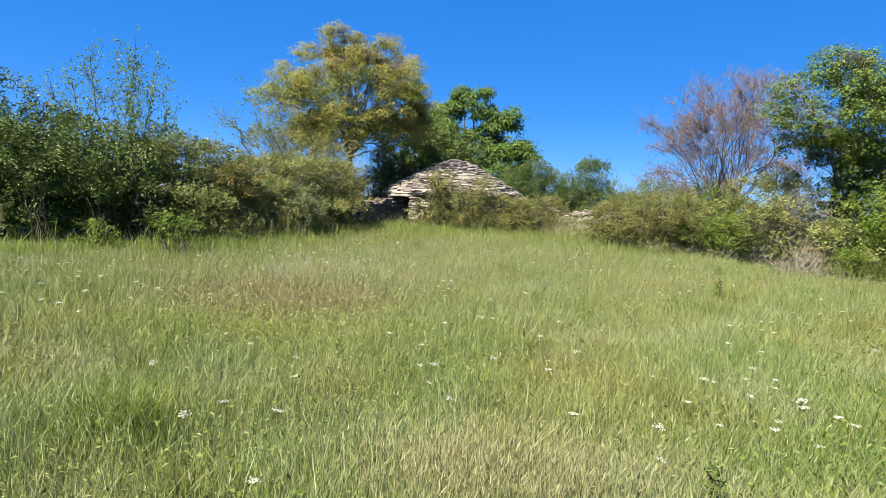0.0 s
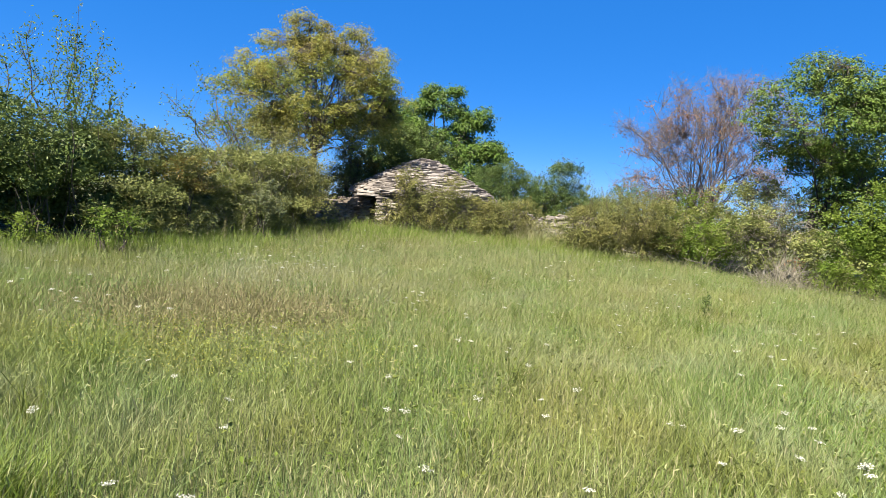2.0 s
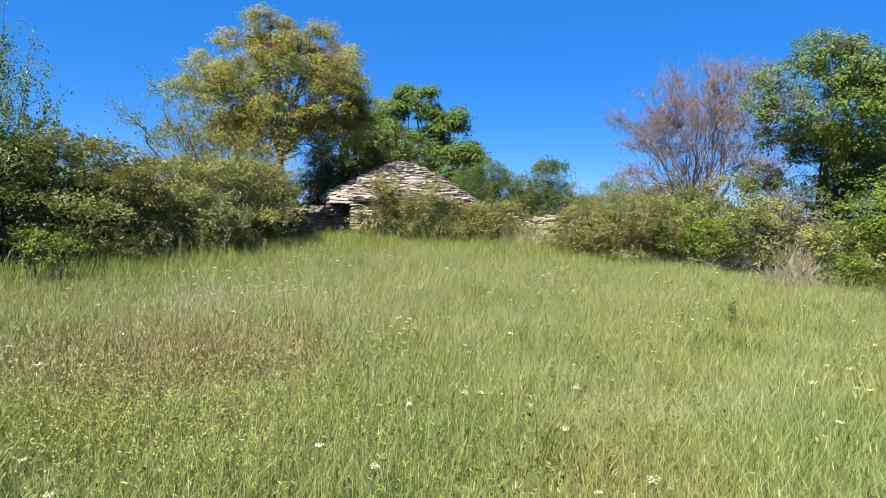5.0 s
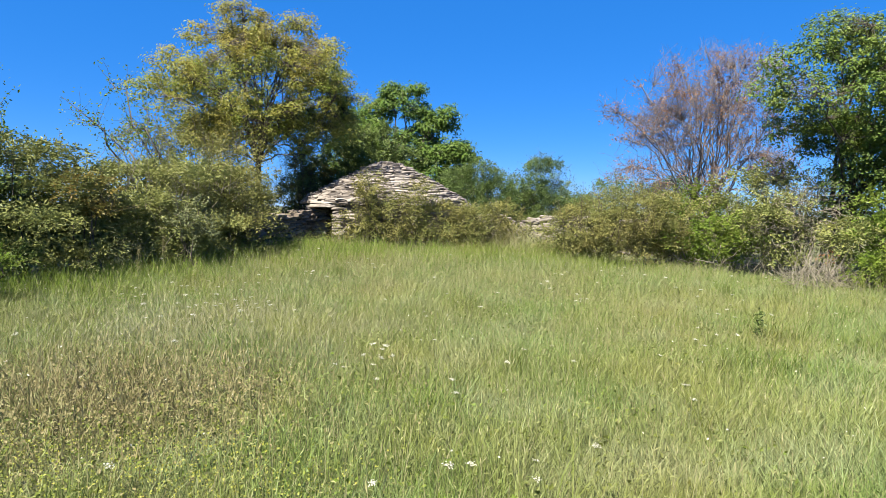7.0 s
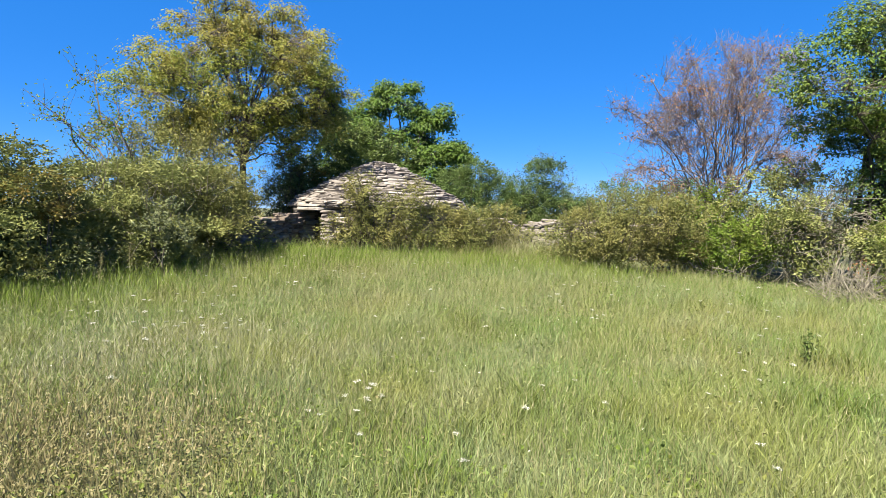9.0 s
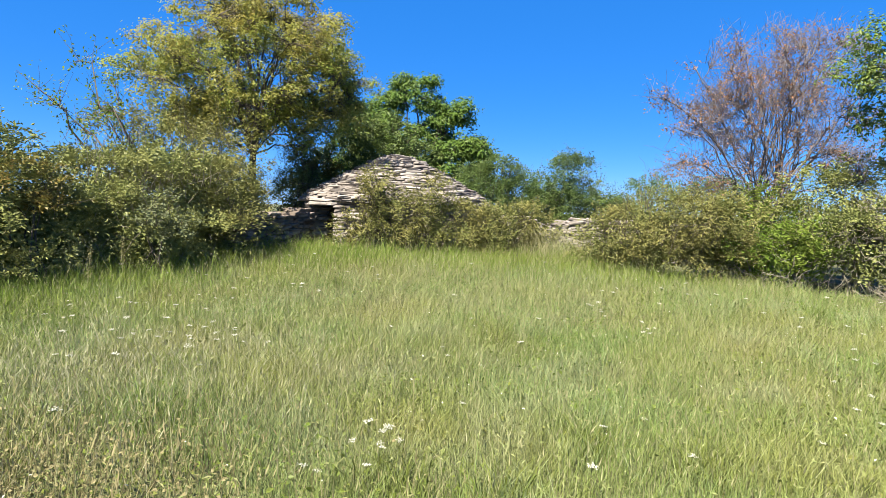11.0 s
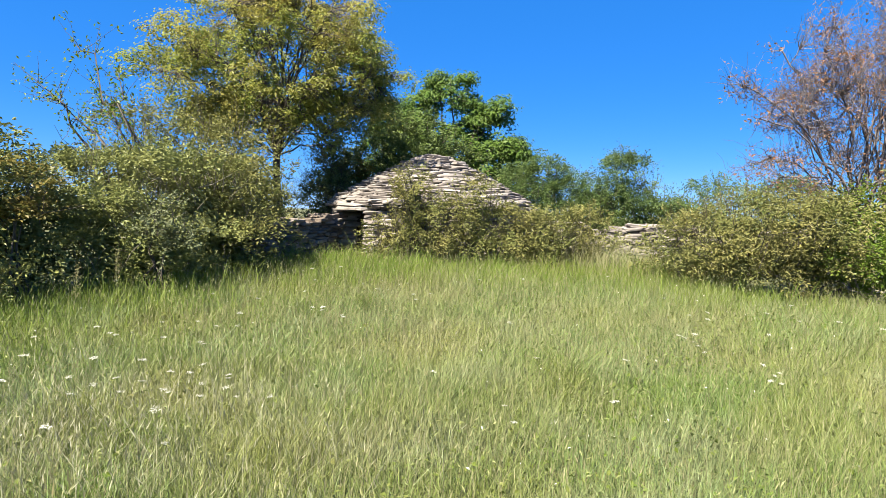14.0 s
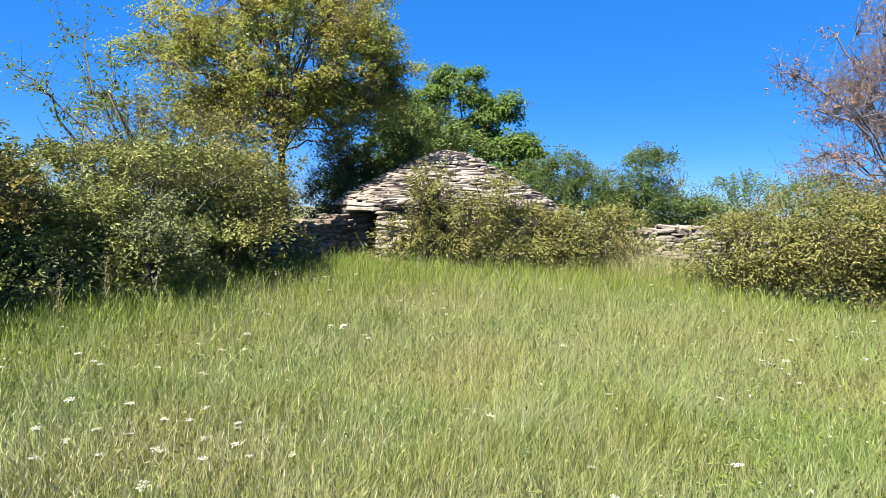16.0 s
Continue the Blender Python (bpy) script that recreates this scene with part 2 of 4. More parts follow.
def mesh_of(name, verts, quads=None, tris=None, material=None, smooth=False):
    """A mesh from arrays of corners, four-sided and three-sided faces."""
    verts = np.asarray(verts, np.float32).reshape(-1, 3)
    quads = np.zeros((0, 4), np.int32) if quads is None else np.asarray(quads, np.int32).reshape(-1, 4)
    tris = np.zeros((0, 3), np.int32) if tris is None else np.asarray(tris, np.int32).reshape(-1, 3)
    me = bpy.data.meshes.new(name)
    me.vertices.add(len(verts))
    me.vertices.foreach_set("co", verts.ravel())
    loops = np.concatenate([quads.ravel(), tris.ravel()]).astype(np.int32)
    me.loops.add(len(loops))
    me.loops.foreach_set("vertex_index", loops)
    starts = np.concatenate([np.arange(len(quads)) * 4, len(quads) * 4 + np.arange(len(tris)) * 3]).astype(np.int32)
    me.polygons.add(len(starts))
    me.polygons.foreach_set("loop_start", starts)
    me.polygons.foreach_set("use_smooth", np.full(len(starts), smooth))
    me.update(calc_edges=True)
    me.validate()
    if material:
        me.materials.append(material)
    return me


def part(name, me, parent, label="", kind=""):
    ob = new(name, me)
    ob.parent = parent
    return tagged(ob, label, kind=kind)


def thing(name, place, label, category, group="", kind=""):
    ob = new(name)
    ob.location = place
    ob.empty_display_size = 0.2
    return tagged(ob, label, category, group, kind)


def unit(v):
    return v / np.maximum(np.linalg.norm(v, axis=-1, keepdims=True), 1e-9)


def leaf_arrays(rng, at, facing, size, slim=0.55, droop=0.25, along=None):
    """Folded leaves: at their places, each facing roughly its way and, where given, pointing along its way."""
    n = len(at)
    nor = unit(unit(facing) + rng.normal(0, 0.38 if along is None else 0.17, (n, 3)))
    along = rng.normal(0, 1, (n, 3)) if along is None else along + rng.normal(0, 0.25, (n, 3))
    along[:, 2] -= droop
    along = unit(along - nor * np.sum(along * nor, axis=1, keepdims=True))
    side = np.cross(nor, along)
    s = size[:, None]
    base, tip = at - along * s * 0.5, at + along * s * 0.5 - nor * s * 0.1
    left = at + side * s * slim * 0.5 + nor * s * 0.1
    right = at - side * s * slim * 0.5 + nor * s * 0.1
    v = np.stack([base, left, tip, right], axis=1).reshape(-1, 3)
    i = np.arange(n)[:, None] * 4
    t = np.concatenate([i + np.array([[0, 2, 1]]), i + np.array([[0, 3, 2]])], axis=1).reshape(-1, 3)
    return v, t


class Tubes:
    """Gathers tapered tubes into one mesh."""

    def __init__(self, sides=5):
        self.v, self.q, self.n, self.sides = [], [], 0, sides

    def add(self, pts, radii, sides=None):
        k = sides or self.sides
        pts, radii = np.asarray(pts, float), np.asarray(radii, float)
        d = unit(np.gradient(pts, axis=0))
        ref = np.array([0.31, 0.93, 0.17])
        u = unit(np.cross(d, ref))
        w = np.cross(d, u)
        a = np.arange(k) * 2 * math.pi / k
        ring = pts[:, None, :] + radii[:, None, None] * (u[:, None, :] * np.cos(a)[None, :, None] + w[:, None, :] * np.sin(a)[None, :, None])
        self.v.append(ring.reshape(-1, 3))
        m = len(pts)
        i, j = np.meshgrid(np.arange(m - 1), np.arange(k), indexing="ij")
        a0, a1 = i * k + j, i * k + (j + 1) % k
        self.q.append(np.stack([a0, a1, a1 + k, a0 + k], axis=-1).reshape(-1, 4) + self.n)
        self.n += m * k

    def mesh(self, name, material):
        return mesh_of(name, np.concatenate(self.v), np.concatenate(self.q), None, material, True)


def bend(rng, a, b, n=5, sag=0.12, lift=0.0):
    """A crooked way from a to b."""
    a, b = np.asarray(a, float), np.asarray(b, float)
    f = np.linspace(0, 1, n)[:, None]
    length = np.linalg.norm(b - a)
    wob = rng.normal(0, sag * length, (n, 3)) * (f * (1 - f)) * 1.6
    p = a + (b - a) * f + wob
    p[:, 2] += (lift * length * 4 * f * (1 - f))[:, 0]
    return p


def shell_points(rng, blobs, n, low, high, floor=0.1, under=-0.85):
    """Places near the surface of a heap of ellipsoids, with the outward way at each."""
    blobs = np.asarray(blobs, float)
    area = blobs[:, 3] * blobs[:, 4] + blobs[:, 4] * blobs[:, 5] + blobs[:, 3] * blobs[:, 5]
    pick = rng.choice(len(blobs), n, p=area / area.sum())
    b = blobs[pick]
    d = unit(rng.normal(0, 1, (n, 3)))
    d[:, 2] = np.where(d[:, 2] < under, -d[:, 2], d[:, 2])
    ripple = 1 + 0.1 * np.sin(d[:, 0] * 7 + pick) * np.cos(d[:, 1] * 6 + d[:, 2] * 5 + 2 * pick)
    f = (rng.uniform(low, high, n) * ripple)[:, None]
    p = b[:, :3] + d * b[:, 3:] * f
    inside = np.zeros(n, bool)
    for k, o in enumerate(blobs):
        q = np.sum(((p - o[:3]) / o[3:]) ** 2, axis=1)
        inside |= (q < (0.72 * low) ** 2) & (pick != k)
    keep = ~inside & (p[:, 2] > ground_z(p[:, 0], p[:, 1]) + floor)
    return p[keep], unit(d / b[:, 3:])[keep]


def lobes_of(rng, blobs, radius, low=0.72, high=1.0, number=None, flat=0.72):
    """Breaks a heap of ellipsoids up into many small rounded lobes."""
    b = np.asarray(blobs, float)
    area = 4 * np.sum(b[:, 3] * b[:, 4] + b[:, 4] * b[:, 5] + b[:, 3] * b[:, 5])
    p, _ = shell_points(rng, blobs, number or max(5, int(area / (3.1 * radius ** 2))), low, high, 0.15)
    r = radius * rng.uniform(0.55, 1.35, len(p))
    return np.stack([p[:, 0], p[:, 1], p[:, 2], r, r, r * flat * rng.uniform(0.85, 1.18, len(p))], axis=1)


def foliage(rng, blobs, heap, clumps, per, size, spread=0.2, slim=0.55, inner=0.2, shoots=0, shoot_length=0.5, low=0.86, high=1.06, face_up=0.6, under=-0.1):
    """Clumped leaves over ellipsoids, larger leaves inside, and shoots that stand out of the outline."""
    on = 11  # leaves on a spray
    c, out = shell_points(rng, blobs, clumps * per // on, low, high, 0.1, under)
    way = unit(out * 0.9 + np.array([0, 0, 0.15]) + rng.normal(0, 0.5, c.shape))
    top = out * 0.45 + np.array([0, 0, 0.4 + face_up]) + rng.normal(0, 0.3, c.shape)
    top = unit(top - way * np.sum(top * way, axis=1, keepdims=True))
    side = np.cross(way, top)
    length = (spread * 1.6 + size * rng.uniform(1.8, 4.6, len(c)))[:, None]
    at, facing, points = [], [], []
    for j in range(on):
        f, hand = (j + 0.5) / on, (0 if j == on - 1 else 1 - 2 * (j % 2))
        sag = np.array([0, 0, -0.22]) * f * f
        at.append(c + (way + sag) * length * (f - 0.25) + side * hand * size * 0.5 + rng.normal(0, size * 0.28, c.shape))
        facing.append(top)
        points.append(way * 0.6 + side * hand)
    sizes = [size * rng.uniform(0.65, 1.3, len(c) * on)]
    if inner:
        ci, oi = shell_points(rng, heap, int(clumps * per * inner), 0.3, 0.72, 0.0)
        at.append(ci), facing.append(oi), points.append(rng.normal(0, 1, ci.shape)), sizes.append(size * rng.uniform(1.0, 1.6, len(ci)))
    stems = []
    if shoots:
        s, o = shell_points(rng, heap, shoots * 3, 0.9, 1.0)
        o = o[s[:, 2] > np.median(s[:, 2]) * 0.9][:shoots]
        s = s[s[:, 2] > np.median(s[:, 2]) * 0.9][:shoots]
        for a, d in zip(s, o):
            way = unit(d * 0.7 + np.array([0, 0, 0.8]) + rng.normal(0, 0.3, 3))
            length = shoot_length * rng.uniform(0.4, 1.2)
            b = a + way * length
            line = bend(rng, a - way * 0.2, b, 4, 0.05)
            stems.append(line)
            k = max(5, int(length / size * 1.7))
            f = rng.uniform(0.15, 1.02, k)[:, None]
            at.append(a + (b - a) * f + rng.normal(0, size * 0.55, (k, 3)))
            facing.append(rng.normal(0, 1, (k, 3)) + np.array([0, 0, 0.6]))
            points.append(way + rng.normal(0, 0.7, (k, 3)))
            sizes.append(size * rng.uniform(0.5, 1.0, k))
    at, facing, sizes, points = np.concatenate(at), np.concatenate(facing), np.concatenate(sizes), np.concatenate(points)
    keep = at[:, 2] > ground_z(at[:, 0], at[:, 1]) + 0.02
    return leaf_arrays(rng, at[keep], facing[keep], sizes[keep], slim, 0.1, points[keep]), stems


def bush(name, seed, blobs, material, label, clumps, per=26, size=0.07, shoots=40, shoot_length=0.5, slim=0.55, spread=0.07, stem_material=None, lobe=0.42,
         twigs=0, group="", flat=0.72, **more):
    """A bush: stems from the ground into its heaps, and a skin of leaf clumps."""
    rng = np.random.default_rng(seed)
    blobs = [tuple(b) for b in blobs]
    (v, t), sprigs = foliage(rng, lobes_of(rng, blobs, lobe, flat=flat), blobs, clumps * 2, per // 2, size, spread, slim, shoots=shoots, shoot_length=shoot_length, **more)
    x, y = blobs[0][0], blobs[0][1]
    base = Vector((x, y, float(ground_z(x, y))))
    root = thing(name, base, label, "bush", group)
    off = np.array(base)
    part("foliage", mesh_of("foliage", v - off, None, t, material), root, kind="stuff")
    tubes = Tubes(4)
    for b in blobs:
        foot = np.array([b[0], b[1], float(ground_z(b[0], b[1])) - 0.05])
        for _ in range(5):
            tip = np.array(b[:3]) + rng.normal(0, 0.4, 3) * np.array(b[3:])
            tip[2] = max(tip[2], foot[2] + 0.4)
            tubes.add(bend(rng, foot + rng.normal(0, 0.12, 3) * (1, 1, 0), tip, 6, 0.1) - off, np.linspace(0.022, 0.008, 6))
    for s in sprigs:
        tubes.add(s - off, np.linspace(0.007, 0.002, len(s)), 3)
    if twigs:
        s, o = shell_points(rng, blobs, twigs, 0.75, 1.0)
        for a, d in zip(s, o):
            way = unit(d + rng.normal(0, 0.6, 3)) * rng.uniform(0.3, 0.8)
            tubes.add(bend(rng, a - way * 0.5, a + way * 0.5, 4, 0.12) - off, np.linspace(0.007, 0.003, 4), 3)
    part("stem_tangle", tubes.mesh("stem_tangle", stem_material or M_BARK), root, kind="stuff")
    return root


def tree(name, seed, foot, fork, crown, limbs, clumps, per, size, trunk_radius, material, label, spread=0.28, bark_material=None, low=0.35, high=1.02,
         stems=1, twig_radius=0.012, extra=0, slim=0.5, bare=0.0, sides=6, lobe=0.55, lobes=50, reach=(0.3, 0.95), limb=0.5):
    """A tree: trunk, limbs that fan into the crown, twigs to each clump, leaves on the clumps."""
    rng = np.random.default_rng(seed)
    foot, crown = np.array(foot, float), np.asarray(crown, float)
    off = foot.copy()
    wood, fine = Tubes(sides), Tubes(3)
    heap = crown
    crown = lobes_of(rng, heap, lobe, reach[0], reach[1], lobes)
    nodes = []
    for k in range(stems):
        f0 = foot + (rng.normal(0, 0.18, 3) * (1, 1, 0) if stems > 1 else 0)
        top = np.array(fork, float) + (rng.normal(0, 0.35, 3) if stems > 1 else 0)
        line = bend(rng, f0 - (0, 0, 0.1), top, 7, 0.04)
        tr = trunk_radius * (1 if stems == 1 else rng.uniform(0.5, 0.9))
        wood.add(line - off, np.linspace(tr * 1.25, tr * 0.7, 7))
        nodes += [(p, tr * 0.5) for p in line[4:]]
        for j in range(limbs):
            b = crown[rng.integers(len(crown))]
            end = b[:3]
            start = line[rng.integers(4, 7)]
            way = bend(rng, start, end, 9, 0.06, 0.09)
            wood.add(way - off, np.linspace(tr * limb, 0.012, 9))
            nodes += [(p, 0.02) for p in way[2:]]
            for _ in range(3):
                s = way[rng.integers(3, 8)]
                e = s + unit(unit(end - start) + rng.normal(0, 0.6, 3)) * rng.uniform(0.6, 1.2) * b[3]
                w2 = bend(rng, s, e, 6, 0.08)
                wood.add(w2 - off, np.linspace(tr * 0.2, 0.008, 6), 4)
                nodes += [(p, 0.012) for p in w2[2:]]
    npos = np.array([p for p, _ in nodes])
    c, out = shell_points(rng, crown, clumps, low, high, 0.3)
    for p in c:
        near = np.sum((npos - p) ** 2, axis=1)
        i = int(np.argmin(near))
        if near[i] > 0.8:
            continue
        fine.add(bend(rng, npos[i], p, 5, 0.15) - off, np.linspace(twig_radius, twig_radius * 0.35, 5))
    for _ in range(extra):
        p = c[rng.integers(len(c))]
        d = unit(unit(p - np.array(fork, float)) + rng.normal(0, 0.75, 3) + np.array([0, 0, 0.15])) * rng.uniform(0.15, 0.4)
        fine.add(bend(rng, p - d * 0.5, p + d, 4, 0.16) - off, np.linspace(twig_radius * 0.55, twig_radius * 0.3, 4))
    live = c[rng.random(len(c)) >= bare]
    lo = out[: len(live)]
    r = rng.uniform(0.5, 1.3, len(live))[:, None, None] * spread
    p = live[:, None, :] + np.clip(rng.normal(0, 1, (len(live), per, 3)), -1.7, 1.7) * r * np.array([1, 1, 0.6])
    face = np.repeat(lo * 0.5 + np.array([0, 0, 0.6]), per, axis=0) + 0.5 * unit((p - live[:, None, :]).reshape(-1, 3))
    at = p.reshape(-1, 3)
    v, t = leaf_arrays(rng, at, face, size * rng.uniform(0.6, 1.3, len(at)), slim, 0.3, rng.normal(0, 1, at.shape))
    root = thing(name, foot, label, "tree")
    part("trunk", wood.mesh("trunk", bark_material or M_BARK), root, "trunk and spreading limbs")
    part("twig_tangle", fine.mesh("twig_tangle", bark_material or M_BARK), root, kind="stuff")
    part("crown", mesh_of("crown", v - off, None, t, material), root, kind="stuff")
    return root


def whips(name, seed, foot, tips, material, label, leaf=0.075, leaves=70, radius=0.025, bare=0.4, spread=0.07, sprigs=9, arch=-0.02):
    """Slender shoots from one foot, each with short side sprigs and sparse leaves on its upper part."""
    rng = np.random.default_rng(seed)
    foot = np.array(foot, float)
    root = thing(name, foot, label, "tree")
    at = []
    fine = Tubes(3)
    for tip in tips:
        line = bend(rng, foot + rng.normal(0, 0.1, 3) * (1, 1, 0), tip, 9, 0.1, arch)
        tube = Tubes(5)
        tube.add(line - foot, np.linspace(radius, 0.004, 9))
        part("stem", tube.mesh("stem", M_BARK), root)
        f = np.clip(bare + (1 - bare) * rng.integers(0, 10, leaves) / 9 + rng.normal(0, 0.012, leaves), 0, 1)
        i = np.minimum((f * 8).astype(int), 7)
        p = line[i] + (line[i + 1] - line[i]) * (f * 8 - i)[:, None]
        at.append(p + rng.normal(0, spread * 0.6, (leaves, 3)))
        for _ in range(sprigs):
            k = rng.integers(int(bare * 8), 8)
            d = unit(unit(line[8] - line[4]) + rng.normal(0, 0.75, 3)) * rng.uniform(0.2, 0.75)
            w = bend(rng, line[k], line[k] + d, 4, 0.08)
            fine.add(w - foot, np.linspace(0.006, 0.002, 4))
            n = max(5, leaves // 6)
            at.append(line[k] + d * rng.choice([0.35, 0.7, 1.0, 1.0], n)[:, None] + rng.normal(0, spread * 0.7, (n, 3)))
    at = np.concatenate(at)
    v, t = leaf_arrays(rng, at - foot, rng.normal(0, 0.7, (len(at), 3)) + np.array([0, 0, 0.6]), leaf * rng.uniform(0.6, 1.2, len(at)), 0.5)
    part("twig_tangle", fine.mesh("twig_tangle", M_BARK), root, kind="stuff")
    part("foliage", mesh_of("foliage", v, None, t, material), root, kind="stuff")
    return root


# ---- ground ----
def build_ground():
    near = np.arange(-30, 50.01, 0.5)
    ys = np.concatenate([[-1500, -500, -150, -60], near, [70, 120, 250, 600, 1500]])
    xs = np.concatenate([[-1500, -500, -150, -60], np.arange(-30, 30.01, 0.5), [60, 150, 500, 1500]])
    gx, gy = np.meshgrid(xs, ys)
    v = np.stack([gx, gy, ground_z(gx, gy)], axis=-1).reshape(-1, 3)
    w = len(xs)
    i, j = np.meshgrid(np.arange(len(ys) - 1), np.arange(w - 1), indexing="ij")
    a = i * w + j
    q = np.stack([a, a + 1, a + w + 1, a + w], axis=-1).reshape(-1, 4)
    ob = new("ground", mesh_of("ground", v, q, None, M_SOIL, True))
    tagged(ob, "meadow soil with dry thatch under the grass", "ground", kind="structure")


build_ground()

# ---- dry-stone hut and walls ----
HUT = np.array([0.05, 21.6, 0.4])
DOOR = radians(-41)  # the doorway's bearing, from -y towards -x


def stone_meshes(seed, count, material):
    """Rough slabs one unit each way: uneven outline, chipped corners."""
    rng = np.random.default_rng(seed)
    made = []
    for _ in range(count):
        k = 8
        a = (np.arange(k) + rng.uniform(-0.2, 0.2, k)) * 2 * math.pi / k + math.pi / 8
        ex = np.sign(np.cos(a)) * np.abs(np.cos(a)) ** 0.45 * 0.5
        ey = np.sign(np.sin(a)) * np.abs(np.sin(a)) ** 0.45 * 0.5
        rings = []
        for z, f in ((-0.5, 0.9), (-0.3, 1.0), (0.32, 1.0), (0.5, 0.88)):
            j = rng.normal(0, 0.035, (k, 3))
            rings.append(np.stack([ex * f, ey * f, np.full(k, z)], axis=1) + j * (1, 1, 1.4))
        v = np.concatenate(rings)
        q = [(r * k + s, r * k + (s + 1) % k, (r + 1) * k + (s + 1) % k, (r + 1) * k + s) for r in range(3) for s in range(k)]
        q += [(24, 25, 26, 27), (24, 27, 28, 31), (28, 29, 30, 31), (3, 2, 1, 0), (7, 4, 3, 0), (7, 6, 5, 4)]
        made.append(mesh_of("stone", v, q, None, material))
    return made


STONES = stone_meshes(5, 14, M_STONE)
SHADED_STONES = stone_meshes(5, 14, M_SHADED)
STONE_V = []
for me in STONES:
    co = np.zeros(len(me.vertices) * 3)
    me.vertices.foreach_get("co", co)
    STONE_V.append(co.reshape(-1, 3))
STONE_Q = np.array([tuple(p.vertices) for p in STONES[0].polygons])


class Masonry:
    """Lays stones: the first ones as parts of their own, the others joined."""

    def __init__(self, root, limit, seed, stones=STONES):
        self.root, self.left, self.rng, self.stones = root, limit, np.random.default_rng(seed), stones
        self.v, self.q, self.n = [], [], 0
        self.back = root.matrix_basis.inverted()

    def lay(self, m, own=True):
        k = int(self.rng.integers(len(STONES)))
        m = self.back @ m
        if own and self.left > 0:
            self.left -= 1
            ob = new("stone", self.stones[k])
            ob.parent, ob.matrix_basis = self.root, m
        else:
            a = np.array(m)
            self.v.append(STONE_V[k] @ a[:3, :3].T + a[:3, 3])
            self.q.append(STONE_Q + self.n)
            self.n += len(STONE_V[k])

    def done(self):
        if self.v:
            part("masonry", mesh_of("masonry", np.concatenate(self.v), np.concatenate(self.q), None, self.stones[0].materials[0]), self.root, kind="stuff")


def dome_radius(z):
    """The hut's outline above its foot: upright wall, then a stepped dome, a little bulged."""
    if z < 1.22:
        return 2.4 - 0.05 * z
    f = (z - 1.22) / 1.28
    return 2.5 - 2.24 * f ** 1.28


def build_hut():
    root = thing("stone_hut", HUT, "round dry-stone field hut of pale limestone slabs with a corbelled dome", "hut")
    root.matrix_basis = Matrix.Translation(HUT)
    lay = Masonry(root, 300, 3)
    rng = np.random.default_rng(8)
    z = 0.0
    courses = []
    while z < 2.46:
        h = rng.uniform(0.06, 0.1) if z < 1.2 else rng.uniform(0.042, 0.07)
        courses.append((z, h))
        z += h
    for z, h in reversed(courses):
        r = dome_radius(z)
        a = rng.uniform(0, 0.3)
        end = a + 2 * math.pi
        while a < end - 0.04:
            w = rng.uniform(0.2, 0.75) * (1 if r > 1 else 0.6)
            w = min(w, (end - a) * r)
            mid = a + w / (2 * r)
            turn = (mid - DOOR + math.pi) % (2 * math.pi) - math.pi
            a += w / r
            if z < 1.13 and abs(turn) * r < 0.34 + w * 0.3:
                continue
            deep = rng.uniform(0.3, 0.45)
            out = r - deep / 2 + rng.normal(0, 0.035)
            x, y = math.sin(mid) * out, -math.cos(mid) * out
            m = Matrix.Translation(HUT + (x, y, z + h / 2 + rng.normal(0, 0.006))) @ Euler((rng.normal(0, 0.05), rng.normal(0, 0.06), mid + rng.normal(0, 0.06))).to_matrix().to_4x4()
            m = m @ Matrix.Diagonal((w * 1.02, deep, h * rng.uniform(0.82, 1.12), 1))
            front = math.cos(mid) > 0.1
            lay.lay(m, front and z > 1.0)
    # lintel slabs over the doorway
    for k, (zz, w, h) in enumerate(((1.19, 1.0, 0.09), (1.275, 0.8, 0.06))):
        r = 2.32
        m = Matrix.Translation(HUT + (math.sin(DOOR) * r, -math.cos(DOOR) * r, zz)) @ Euler((0, 0.03 * k, DOOR)).to_matrix().to_4x4()
        ob = new("lintel", STONES[k])
        ob.parent, ob.matrix_basis = root, root.matrix_basis.inverted() @ m @ Matrix.Diagonal((w, 0.5, h, 1))
    # jamb stones beside the doorway
    for s in (-1, 1):
        z = 0.0
        while z < 1.13:
            h = rng.uniform(0.05, 0.11)
            ang = DOOR + s * (0.34 + 0.2) / 2.3
            w = rng.uniform(0.34, 0.44)
            m = Matrix.Translation(HUT + (math.sin(ang) * 2.24, -math.cos(ang) * 2.24, z + h / 2)) @ Euler((rng.normal(0, 0.03), rng.normal(0, 0.03), ang)).to_matrix().to_4x4()
            ob = new("jamb_stone", STONES[int(rng.integers(len(STONES)))])
            ob.parent, ob.matrix_basis = root, root.matrix_basis.inverted() @ m @ Matrix.Diagonal((w, 0.5, h * 0.97, 1))
            z += h
    # capping slab
    ob = new("cap_stone", STONES[2])
    ob.parent, ob.matrix_basis = root, pose(-0.03, 0, 2.5, 2, 3, 20) @ Matrix.Diagonal((0.4, 0.38, 0.055, 1))
    lay.done()
    # rubble core: hollow, open at the doorway
    v, q = [], []
    n = 48
    gap = 0.42 / 2.2
    angs = [DOOR + gap + k * (2 * math.pi - 2 * gap) / n for k in range(n + 1)]
    for a in angs:
        for r, z in ((2.1, -0.1), (2.16, 1.16), (1.6, 1.16), (1.55, -0.1)):
            v.append((math.sin(a) * r, -math.cos(a) * r, z))
